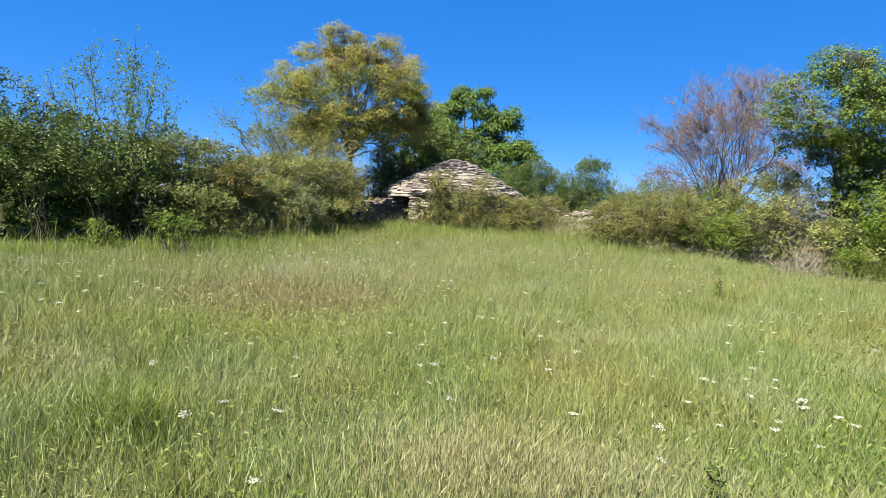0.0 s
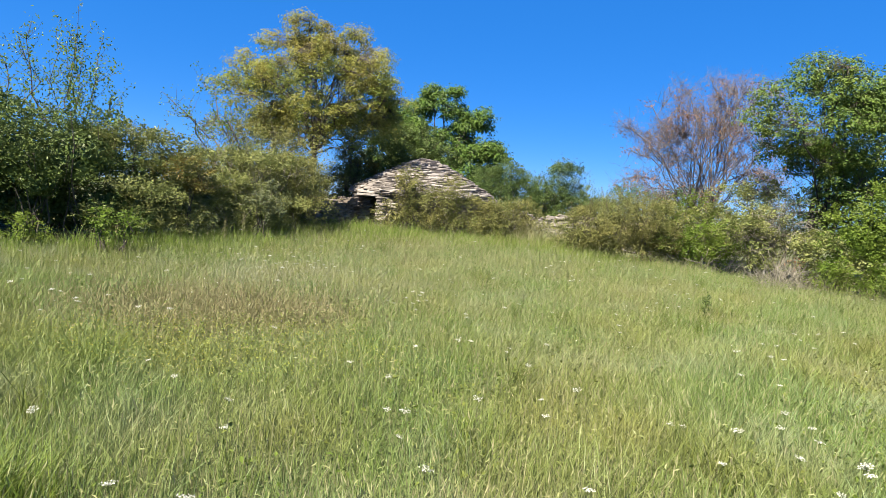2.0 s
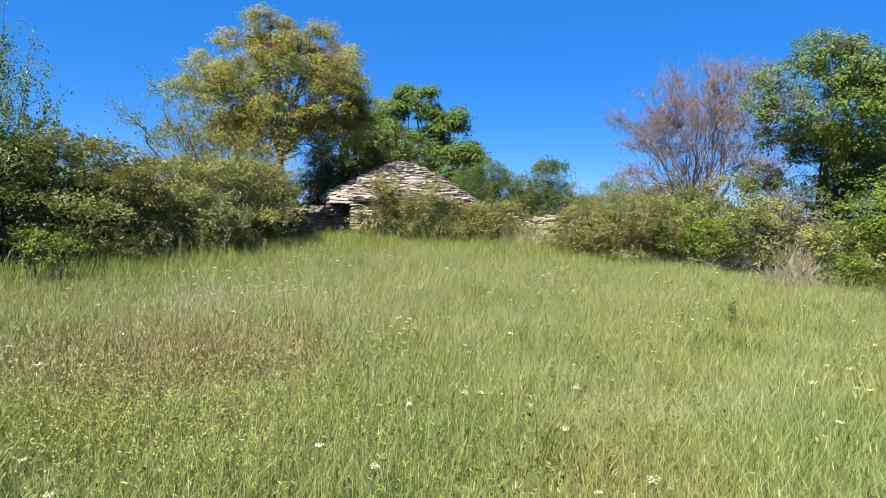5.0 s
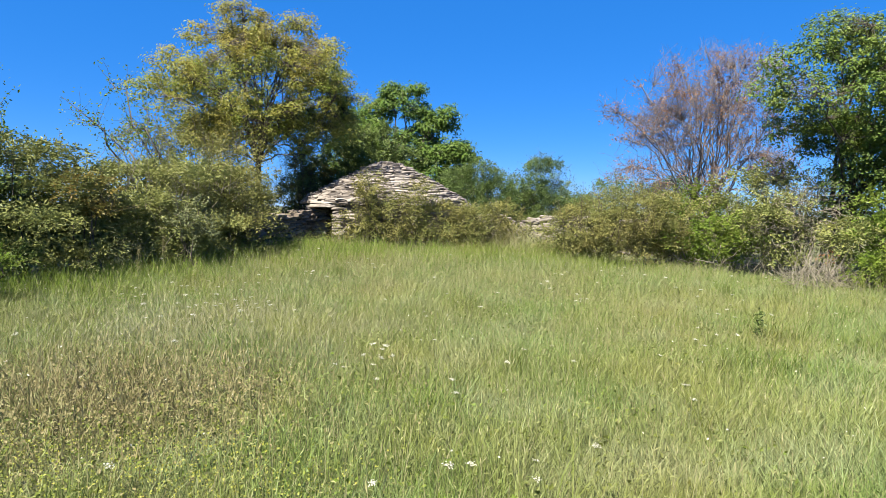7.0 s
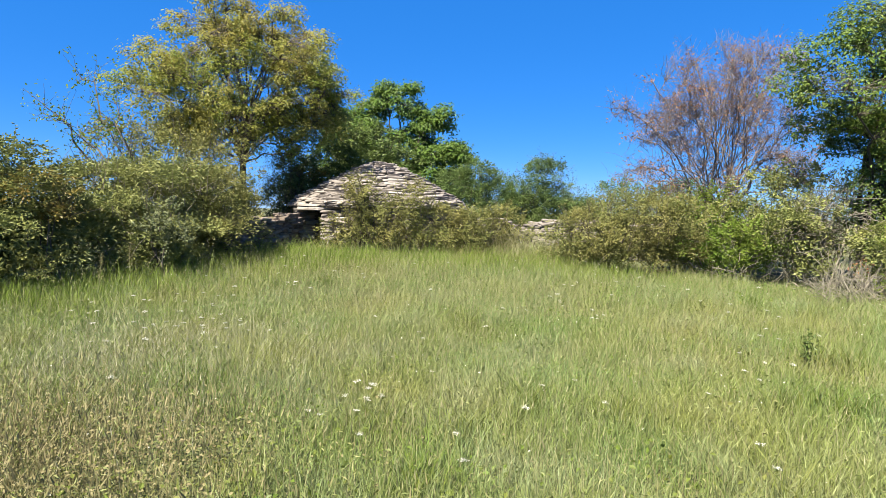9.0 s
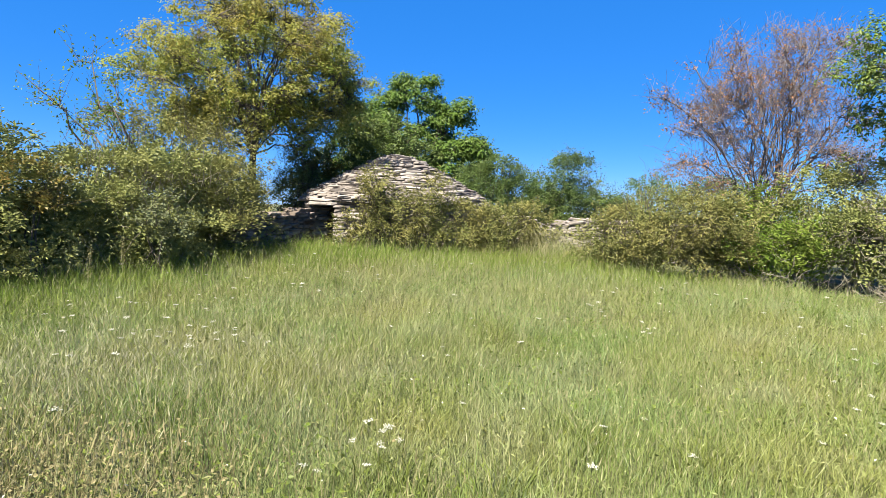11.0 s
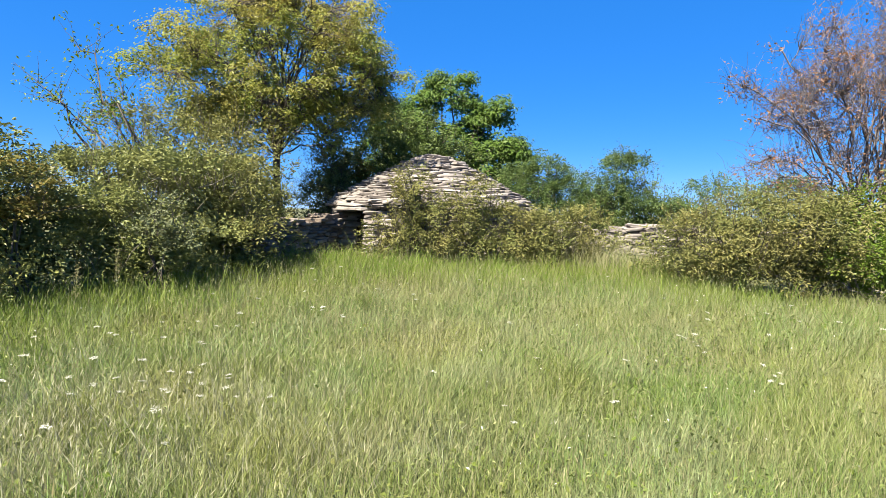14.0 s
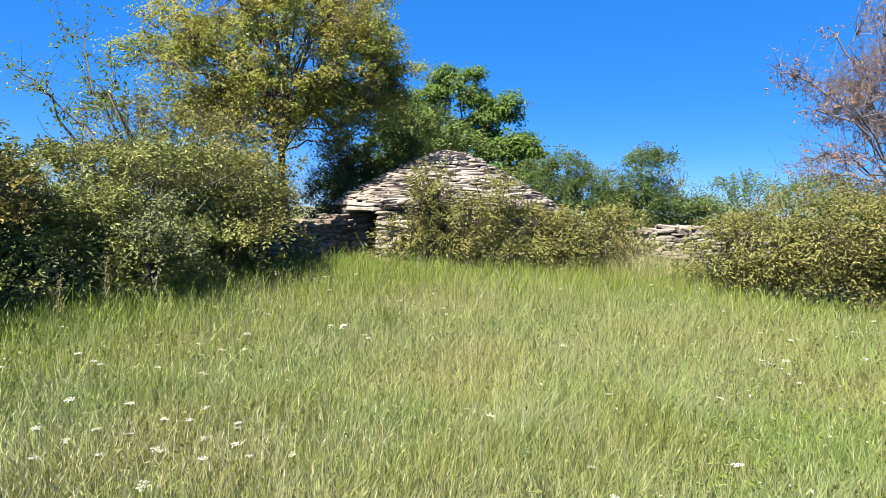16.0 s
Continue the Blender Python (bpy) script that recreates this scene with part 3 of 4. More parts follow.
    for k in range(n):
        for e in range(4):
            q.append((k * 4 + e, k * 4 + (e + 1) % 4, k * 4 + 4 + (e + 1) % 4, k * 4 + 4 + e))
    q += [(0, 1, 2, 3), (n * 4 + 3, n * 4 + 2, n * 4 + 1, n * 4)]
    o = len(v)
    prof = [(1.55, 1.16), (2.16, 1.165)] + [(max(0.02, dome_radius(zz) - 0.24), zz) for zz in np.linspace(1.3, 2.42, 9)]
    for k in range(n):
        a = k * 2 * math.pi / n
        for r, z in prof:
            v.append((math.sin(a) * r, -math.cos(a) * r, z))
    p = len(prof)
    for k in range(n):
        k2 = (k + 1) % n
        for e in range(p - 1):
            q.append((o + k * p + e, o + k2 * p + e, o + k2 * p + e + 1, o + k * p + e + 1))
    part("rubble_core", mesh_of("rubble_core", v, q, None, M_CORE), root)


def dry_wall(label, a, b, top, seed, thick=0.5, own=260, ruin=0.1, stones=STONES):
    """A field wall of flat stones from a to b, up to the height top, with a core of rubble."""
    a, b = np.array(a, float), np.array(b, float)
    length = float(np.linalg.norm(b - a))
    way = (b - a) / length
    ang = math.atan2(way[1], way[0])
    base = float(min(ground_z(a[0], a[1]), ground_z(b[0], b[1]))) - 0.05
    root = thing("field_wall", (a[0], a[1], base), label, "wall", kind="structure")
    root.matrix_basis = Matrix.Translation((a[0], a[1], base))
    lay = Masonry(root, own, seed, stones)
    rng = np.random.default_rng(seed)
    courses, z = [], 0.0
    while z < top - base - 0.03:
        h = rng.uniform(0.045, 0.088)
        courses.append((z, h))
        z += h
    cap = courses[-1]
    for z, h in reversed(courses):
        s = rng.uniform(-0.2, 0)
        while s < length:
            w = rng.uniform(0.16, 0.46)
            drop = 0.09 * math.sin(s * 2.1 + seed) + 0.05 * math.sin(s * 5)
            if z + drop < top - base - ruin * 0.3:
                for side in (-1, 1):
                    deep = rng.uniform(0.22, 0.3) if (z, h) != cap else thick * 0.55
                    c = a + way * (s + w / 2)
                    off = side * (thick / 2 - deep / 2 + rng.normal(0, 0.03))
                    m = Matrix.Translation((c[0] - way[1] * -off, c[1] + way[0] * -off, base + z + h / 2)) @ Euler((rng.normal(0, 0.06), rng.normal(0, 0.07), ang + rng.normal(0, 0.06))).to_matrix().to_4x4()
                    lay.lay(m @ Matrix.Diagonal((w * 1.01, deep, h * rng.uniform(0.88, 1.08), 1)), side == 1)
            s += w
    lay.done()
    bm = bmesh.new()
    bmesh.ops.create_cube(bm, size=1, matrix=Matrix.Translation((*(way * length / 2), (top - base) * 0.42)) @ Euler((0, 0, ang)).to_matrix().to_4x4() @ Matrix.Diagonal((length - 0.1, thick - 0.2, (top - base) * 0.84, 1)))
    me = bpy.data.meshes.new("rubble_core")
    bm.to_mesh(me), bm.free()
    me.materials.append(M_CORE)
    part("rubble_core", me, root)


build_hut()
dry_wall("low dry-stone wall of pale slabs beside the hut", (2.2, 21.0), (9.0, 20.6), 1.4, 11)
# laid in darkened stone: the shade on its face is coloured in
dry_wall("low dry-stone wing wall at the hut doorway", (-2.85, 17.3), (-1.98, 20.1), 1.42, 12, stones=SHADED_STONES)

# ---- trees ----
def gz(x, y):
    return float(ground_z(x, y))


tree("maple_tree", 29, (-3.55, 21.3, gz(-3.5, 21.3)), (-3.55, 21.3, 4.0),
     [(-3.55, 21.1, 4.85, 3.1, 2.6, 2.05), (-3.55, 21.1, 4.85, 3.05, 2.5, 2.0), (-2.0, 21.1, 4.5, 1.5, 1.4, 1.1), (-5.5, 20.9, 4.2, 1.45, 1.4, 1.3), (-3.6, 21.1, 3.9, 2.1, 1.5, 0.8), (-2.5, 21.2, 3.4, 1.0, 0.8, 0.6),
      (-1.5, 21.1, 4.3, 0.9, 0.9, 0.9), (-4.7, 20.9, 3.4, 1.2, 1.0, 0.6)],
     64, 4800, 16, 0.08, 0.1, M_AUTUMN, "large round tree with green, yellow and rusty spring leaves", 0.12, low=0.55, extra=60, lobe=0.3, lobes=430, reach=(0.5, 1.0), limb=0.24, twig_radius=0.007)
tree("walnut_tree", 22, (0.0, 35.5, gz(0.0, 35.5)), (0.0, 35.5, 3.4),
     [(-0.2, 35.5, 5.9, 1.9, 1.8, 2.4), (1.9, 35.2, 5.0, 1.5, 1.4, 1.6), (-2.4, 35.6, 4.9, 1.9, 1.6, 2.0), (0.3, 34.8, 2.9, 3.2, 1.6, 1.8), (2.9, 35.1, 3.7, 0.8, 0.9, 1.1)],
     24, 2900, 16, 0.17, 0.2, M_MID, "mid-green broadleaf tree standing behind the stone hut", 0.2, low=0.5, extra=120, lobe=0.46, lobes=190, reach=(0.5, 1.02))
tree("bare_shrub_tree", 23, (7.7, 18.0, gz(7.7, 18.0)), (7.7, 18.0, 1.6),
     [(7.6, 18.0, 3.4, 1.8, 1.2, 1.6), (6.5, 17.8, 3.25, 1.05, 0.9, 1.15), (9.0, 18.1, 4.1, 1.2, 0.9, 1.5), (5.75, 17.6, 2.3, 0.6, 0.5, 0.5), (7.1, 17.9, 4.0, 1.1, 0.9, 1.1), (8.1, 18.0, 4.4, 1.1, 0.9, 1.1), (9.2, 17.7, 2.6, 0.9, 0.8, 0.9), (7.4, 17.9, 2.3, 1.3, 0.9, 0.7)],
     7, 2300, 7, 0.06, 0.06, M_DEAD, "nearly bare pinkish-grey tree with a few withered rusty leaves", 0.12, M_TWIG, low=0.3, stems=6, extra=3600,
     twig_radius=0.007, bare=0.5, sides=5, lobe=0.42, lobes=160, reach=(0.35, 1.03), limb=0.4)
tree("green_tree", 24, (9.9, 16.0, gz(9.9, 16.0)), (9.8, 15.8, 1.7),
     [(9.5, 15.7, 4.0, 1.5, 1.4, 1.45), (10.9, 15.8, 3.4, 1.5, 1.4, 1.7), (9.3, 15.6, 3.2, 0.75, 0.8, 0.7), (10.2, 15.6, 4.5, 1.1, 1.1, 0.9), (10.3, 15.8, 2.1, 1.25, 1.1, 1.4)],
     12, 3300, 18, 0.072, 0.09, M_ELM, "dense green small tree at the meadow edge", 0.11, low=0.5, extra=40, stems=2, lobe=0.38, lobes=150, reach=(0.5, 0.98), twig_radius=0.005)
whips("slender_sapling", 25, (-7.7, 14.9, gz(-7.7, 14.9)),
      [(-7.55, 14.9, 5.3), (-6.95, 14.9, 4.7), (-7.35, 14.8, 4.3), (-8.05, 14.9, 4.75), (-7.65, 15.0, 4.7), (-7.8, 14.9, 4.4), (-7.1, 15.0, 3.8), (-6.7, 15.0, 3.5), (-6.5, 14.9, 3.2)],
      M_FRESH, "slender upright sapling with feathery light green leaves", 0.08, 95, 0.02, 0.5, 0.1, 15)
whips("leaning_sapling", 26, (-7.9, 15.2, gz(-8, 15.2)), [(-9.5, 15.0, 4.3), (-9.0, 15.0, 4.5), (-8.7, 15.0, 4.9), (-10.0, 15.0, 3.9)], M_FRESH,
      "leaning half-bare sapling rising out of the hedge", 0.08, 60, 0.035, 0.5, 0.12, 18, 0.04)
whips("arching_sapling", 27, (-4.1, 16.8, gz(-4.1, 16.8)), [(-6.5, 16.7, 3.8), (-5.5, 16.7, 4.15), (-4.8, 16.7, 3.75), (-5.9, 16.7, 3.3), (-5.2, 16.8, 3.4)], M_FRESH,
      "thin arching sapling with sparse young leaves above the hedge", 0.075, 40, 0.03, 0.5, 0.09, 18, 0.16)

# ---- hedges ----
HEDGE = "hedge of the meadow"
bush("bramble_hedge", 31, [(-7.3, 13.2, 1.75, 1.4, 1.4, 0.95), (-6.2, 13.1, 1.8, 0.9, 1.2, 0.85), (-8.6, 13.1, 2.0, 1.2, 1.4, 1.0), (-6.6, 12.5, 1.25, 0.5, 0.5, 0.4), (-7.9, 12.2, 1.4, 0.6, 0.5, 0.45), (-7.4, 13.9, 0.8, 1.7, 1.1, 0.9), (-8.9, 13.8, 0.8, 1.4, 1.1, 0.9), (-5.9, 13.6, 0.8, 0.8, 0.9, 0.8), (-9.4, 13.2, 0.9, 1.0, 0.8, 0.9), (-8.3, 13.0, 0.7, 0.9, 0.6, 0.7)], M_BRAMBLE,
     "dense dark green bramble hedge with sunlit tops", 1450, 30, 0.08, 50, 0.5, 0.42, group=HEDGE, inner=0.5, lobe=0.5, flat=0.4, under=0.0, face_up=1.0)
bush("bramble_hedge", 32, [(-10.2, 13.1, 2.3, 1.5, 1.5, 1.5), (-11.6, 12.5, 2.2, 1.4, 1.6, 1.6), (-10.4, 13.6, 0.8, 1.7, 1.1, 1.2), (-12.0, 13.0, 0.8, 1.5, 1.1, 1.2), (-9.6, 13.0, 0.7, 0.9, 0.9, 0.9)], M_BRAMBLE,
     "tall dark green hedge with fresh light tips", 800, 30, 0.085, 60, 0.6, 0.42, group=HEDGE, inner=0.5, lobe=0.5, flat=0.4, under=0.0, face_up=1.0)
bush("bramble_hedge", 33, [(-5.6, 14.3, 1.2, 1.1, 1.5, 1.3), (-4.9, 14.3, 0.9, 0.8, 1.2, 1.1)], M_HEDGE,
     "dark green hedge with glossy leaves", 850, 30, 0.072, 35, 0.4, 0.42, group=HEDGE, flat=0.4, under=0.0, face_up=1.0)
bush("rusty_bush", 34, [(-4.4, 14.05, 1.5, 0.36, 0.36, 0.28)], M_RUSTY, "bush with orange-brown young leaves in the hedge", 60, 26, 0.055, 6, 0.35, group=HEDGE)
bush("bramble_hedge", 35, [(-4.5, 16.2, 1.25, 1.3, 1.3, 1.2), (-3.4, 16.4, 1.2, 1.0, 1.3, 1.1), (-3.9, 15.3, 0.9, 0.8, 0.7, 0.8)], M_HEDGE,
     "green hedge with pale dry twigs on top", 1050, 30, 0.07, 60, 0.45, 0.42, twigs=250, stem_material=M_PALE, group=HEDGE, flat=0.4, under=0.0, face_up=1.0)
bush("olive_bush", 36, [(-2.95, 16.9, 1.25, 0.9, 0.8, 0.95), (-3.5, 18.2, 1.4, 0.75, 0.9, 1.1)], M_OLIVE,
     "yellow-green bush at the end of the hedge", 480, 28, 0.07, 60, 0.35, 0.4, group=HEDGE)
bush("olive_bush", 37, [(-3.8, 18.6, 2.0, 1.2, 1.1, 1.25), (-5.2, 18.4, 1.95, 1.2, 1.1, 1.2), (-4.6, 19.2, 2.2, 1.0, 0.8, 0.8)], M_OLIVE,
     "airy yellow-green bush behind the hedge under the tree", 520, 24, 0.078, 90, 0.5, 0.4, group=HEDGE, twigs=120)
bush("ivy_bush", 42, [(-2.4, 18.1, 0.7, 0.18, 0.4, 0.35), (-2.3, 18.7, 0.5, 0.13, 0.35, 0.22), (-2.8, 18.9, 1.1, 0.25, 0.4, 0.4)], M_HEDGE, "dark ivy growing over the wing wall", 90, 24, 0.05, 8, 0.2, lobe=0.14)
bush("pale_bush", 43, [(-3.15, 15.05, 1.15, 0.42, 0.35, 0.4)], M_PALELEAF, "bush with pale grey-green leaves in the hedge", 70, 24, 0.05, 14, 0.25, group=HEDGE, lobe=0.2)
bush("young_shrub", 38, [(-6.1, 11.5, 0.4, 0.2, 0.2, 0.3)], M_FRESH, "small light green shrub at the hedge foot", 30, 22, 0.055, 8, 0.16, lobe=0.15, group=HEDGE)
bush("young_shrub", 39, [(-5.05, 11.9, 0.55, 0.13, 0.13, 0.3)], M_FRESH, "small light green shrub at the hedge foot", 16, 20, 0.055, 8, 0.2, lobe=0.15, group=HEDGE)
bush("young_shrub", 47, [(-4.6, 12.0, 0.5, 0.12, 0.12, 0.28)], M_FRESH, "small light green shrub at the hedge foot", 16, 20, 0.055, 8, 0.2, lobe=0.15, group=HEDGE)
bush("ivy_bush", 40, [(-1.25, 24.7, 2.9, 1.1, 0.9, 1.5), (-2.1, 24.4, 2.1, 0.85, 0.8, 1.35), (-3.1, 24.0, 1.3, 0.9, 0.8, 0.95), (-2.75, 23.7, 2.2, 0.6, 0.6, 0.8), (-0.3, 24.8, 2.6, 1.0, 0.8, 1.6), (-1.4, 24.5, 1.4, 1.3, 0.9, 1.2)], M_BRAMBLE,
     "dark shaded bush close behind the hut", 1300, 26, 0.085, 40, 0.4)
bush("airy_bush", 44, [(-2.9, 22.9, 2.3, 0.6, 0.5, 0.9), (-3.4, 23.2, 1.6, 0.7, 0.5, 0.9)], M_HEDGE, "thin airy bush with bare twigs under the large tree", 130, 22, 0.07, 40, 0.5, 0.4, twigs=200)
bush("rusty_bush", 41, [(-2.75, 23.9, 2.6, 0.5, 0.5, 0.6)], M_RUSTY, "small yellowish brown bush behind the hut", 90, 24, 0.085, 14, 0.3)

bush("hut_bush", 51, [(-0.15, 18.95, 1.35, 0.42, 0.38, 0.85), (-0.55, 18.8, 0.8, 0.5, 0.45, 0.6), (1.1, 18.85, 1.35, 0.5, 0.45, 0.8), (0.5, 18.7, 0.9, 0.6, 0.45, 0.7), (-0.1, 18.9, 1.9, 0.25, 0.25, 0.3),
                      (1.9, 18.9, 0.95, 0.6, 0.5, 0.6)], M_OLIVE, "yellow-green bush growing against the stone hut", 520, 26, 0.07, 120, 0.4, 0.38, 0.08, lobe=0.22)
bush("hut_bush", 52, [(2.5, 18.7, 0.95, 0.6, 0.5, 0.6), (3.15, 18.9, 0.95, 0.55, 0.5, 0.65)], M_OLIVE, "low green bush between the hut and the wall", 260, 26, 0.078, 50, 0.3, 0.36, 0.08, lobe=0.22)
bush("far_shrub", 53, [(3.0, 24.1, 1.75, 0.8, 0.8, 1.25), (4.0, 24.2, 1.6, 0.75, 0.8, 1.15), (2.3, 24.3, 1.7, 0.6, 0.6, 1.1)], M_BLUE, "grey-green shrub behind the stone wall", 900, 26, 0.075, 150, 0.4, 0.42, lobe=0.3)
bush("far_shrub", 54, [(5.0, 23.6, 1.7, 0.75, 0.7, 1.45), (5.9, 24.0, 1.5, 0.9, 0.8, 1.05), (4.6, 23.7, 1.4, 0.6, 0.6, 1.1)], M_BLUE, "taller grey-green shrub behind the stone wall", 800, 26, 0.075, 140, 0.45, 0.42, lobe=0.3)
bush("far_shrub", 55, [(7.8, 24.5, 1.4, 1.2, 0.9, 1.1), (9.6, 24.5, 1.4, 1.3, 0.9, 1.2)], M_BLUE, "grey-green shrub behind the stone wall", 480, 26, 0.08, 80, 0.5, 0.42)

bush("far_shrub", 56, [(11.6, 22.0, 1.4, 1.5, 1.0, 1.3), (13.6, 20.5, 1.4, 1.4, 1.1, 1.4)], M_BLUE, "grey-green shrub behind the green tree", 300, 26, 0.085, 60, 0.5, 0.35)

bush("olive_bush", 61, [(5.3, 16.9, 1.05, 0.9, 0.85, 0.85), (4.6, 17.2, 0.85, 0.65, 0.7, 0.6), (6.2, 16.9, 1.0, 0.8, 0.8, 0.85)], M_OLIVE,
     "rounded yellow-green bush at the meadow edge", 760, 28, 0.066, 150, 0.5, 0.38, 0.09, lobe=0.3)
bush("bramble_bush", 62, [(7.1, 16.5, 0.75, 0.75, 0.7, 0.6), (7.8, 16.4, 0.85, 0.8, 0.8, 0.75), (7.0, 17.4, 1.1, 0.9, 0.7, 0.8)], M_FRESH,
     "low light green bramble bush under the bare tree", 420, 28, 0.065, 45, 0.35, twigs=120, stem_material=M_PALE)
bush("bramble_bush", 63, [(8.6, 15.8, 0.9, 0.75, 0.7, 0.8), (9.2, 15.0, 0.7, 0.6, 0.5, 0.5), (8.7, 16.7, 1.35, 1.0, 0.8, 1.0), (9.6, 14.35, 0.45, 0.5, 0.4, 0.4), (8.0, 17.2, 1.2, 0.8, 0.6, 0.7)], M_HEDGE,
     "green bramble bush with bare grey twigs", 620, 28, 0.065, 45, 0.35, twigs=260, stem_material=M_PALE)
bush("bright_bush", 64, [(10.4, 14.6, 1.4, 0.9, 0.8, 1.15), (11.4, 14.3, 1.3, 1.0, 0.9, 1.2), (10.2, 14.0, 0.6, 0.6, 0.5, 0.5)], M_FRESH,
     "bright green leafy bush at the meadow edge", 520, 30, 0.075, 50, 0.4)
bush("young_shrub", 66, [(9.25, 14.1, 0.4, 0.5, 0.35, 0.36), (9.9, 13.75, 0.35, 0.4, 0.3, 0.3)], M_FRESH, "low light green shrub beside the dead twigs", 110, 24, 0.05, 18, 0.22, lobe=0.2)
bush("dead_bush", 67, [(9.0, 15.6, 1.5, 0.6, 0.45, 0.7), (8.5, 15.9, 1.3, 0.5, 0.4, 0.6)], M_DEAD, "tangle of dead grey branches under the green tree", 10, 6, 0.05, 0, twigs=330, stem_material=M_PALE, inner=0.0)
bush("dead_bush", 65, [(8.5, 14.4, 0.3, 0.75, 0.45, 0.4)], M_DEAD, "heap of dead grey twigs at the bush foot", 8, 6, 0.05, 0, twigs=260, stem_material=M_PALE, inner=0.0)


# ---- meadow ----
def wave(x, y, k):
    return (np.sin(x * 0.9 + 1.3 * k) * np.cos(y * 0.7 - k) + np.sin(x * 2.1 - y * 1.3 + 2 * k) * 0.6 + np.sin(y * 2.6 + x * 0.6 + k) * 0.4) / 2


def in_meadow(x, y, margin=0.5):
    left = np.interp(y, [-3, 10.6, 11.2, 12.2, 14, 16, 17, 19.2, 20], [-14, -12, -7, -5.3, -4.3, -2.9, -2.3, -2.2, -1.9])
    right = np.interp(y, [-3, 13.2, 14.3, 16, 17, 20.5], [14, 11, 8.6, 6.8, 4.8, 4.2])
    ok = (x > left - margin) & (x < right + margin) & (y < 20.5)
    return ok & ((x - HUT[0]) ** 2 + (y - HUT[1]) ** 2 > 2.35 ** 2)


def scatter(rng, n, y0, y1, wide, near=None):
    """Places over the meadow between y0 and y1, in the fan that widens away from the start; near: thinner outside the strip that is walked."""
    y = rng.uniform(y0, y1, n * 4)
    x = rng.uniform(-11, 13, n * 4)
    keep = in_meadow(x, y) & (np.abs(x - 1.4) < wide * y + 0.8)
    if near is not None:
        keep &= rng.random(len(x)) < np.interp(np.abs(x - 1.1), [2.0, 4.2], [1.0, near])
    return x[keep][:n], y[keep][:n]


def blades(rng, x, y, h, w, lean, wind=(0.05, 0.0), knee_at=0.6):
    """Two-joint blades: root, knee and tip. With no knee_at, plain slivers."""
    n = len(x)
    root = np.stack([x, y, ground_z(x, y) - 0.01], axis=1)
    a = rng.uniform(0, 2 * math.pi, n)
    side = np.stack([np.cos(a), np.sin(a), np.zeros(n)], axis=1) * (w / 2)[:, None]
    d = rng.uniform(0, 2 * math.pi, n)
    tilt = np.stack([np.cos(d) + wind[0], np.sin(d) + wind[1], np.zeros(n)], axis=1) * (lean * h)[:, None]
    tip = root + tilt + np.stack([np.zeros(n), np.zeros(n), h], axis=1)
    if not knee_at:
        v = np.stack([root - side, root + side, tip], axis=1).reshape(-1, 3)
        return v, None, np.arange(n)[:, None] * 3 + np.array([[0, 1, 2]])
    knee = root + tilt * 0.35 + np.stack([np.zeros(n), np.zeros(n), h * knee_at], axis=1)
    v = np.stack([root - side, root + side, knee + side * 0.8, knee - side * 0.8, tip], axis=1).reshape(-1, 3)
    i = np.arange(n)[:, None] * 5
    return v, i + np.array([[0, 1, 2, 3]]), i + np.array([[3, 2, 4]])


def stalks(rng, x, y, h, lean, width, head):
    """Thin stalks, each with a slim seed head."""
    n = len(x)
    v, q, t = blades(rng, x, y, h, width, lean)
    tip, knee = v[4::5], (v[2::5] + v[3::5]) / 2
    along = unit(tip - knee)
    a = rng.uniform(0, 2 * math.pi, n)
    side = np.stack([np.cos(a), np.sin(a), np.zeros(n)], axis=1) * (head * 0.055)[:, None]
    hv = np.stack([tip - along * head[:, None] * 0.3, tip + side, tip + along * head[:, None] * 0.8, tip - side], axis=1).reshape(-1, 3)
    i = np.arange(n)[:, None] * 4 + len(v)
    return np.concatenate([v, hv]), np.concatenate([q, i + np.array([[0, 1, 2, 3]])]), t


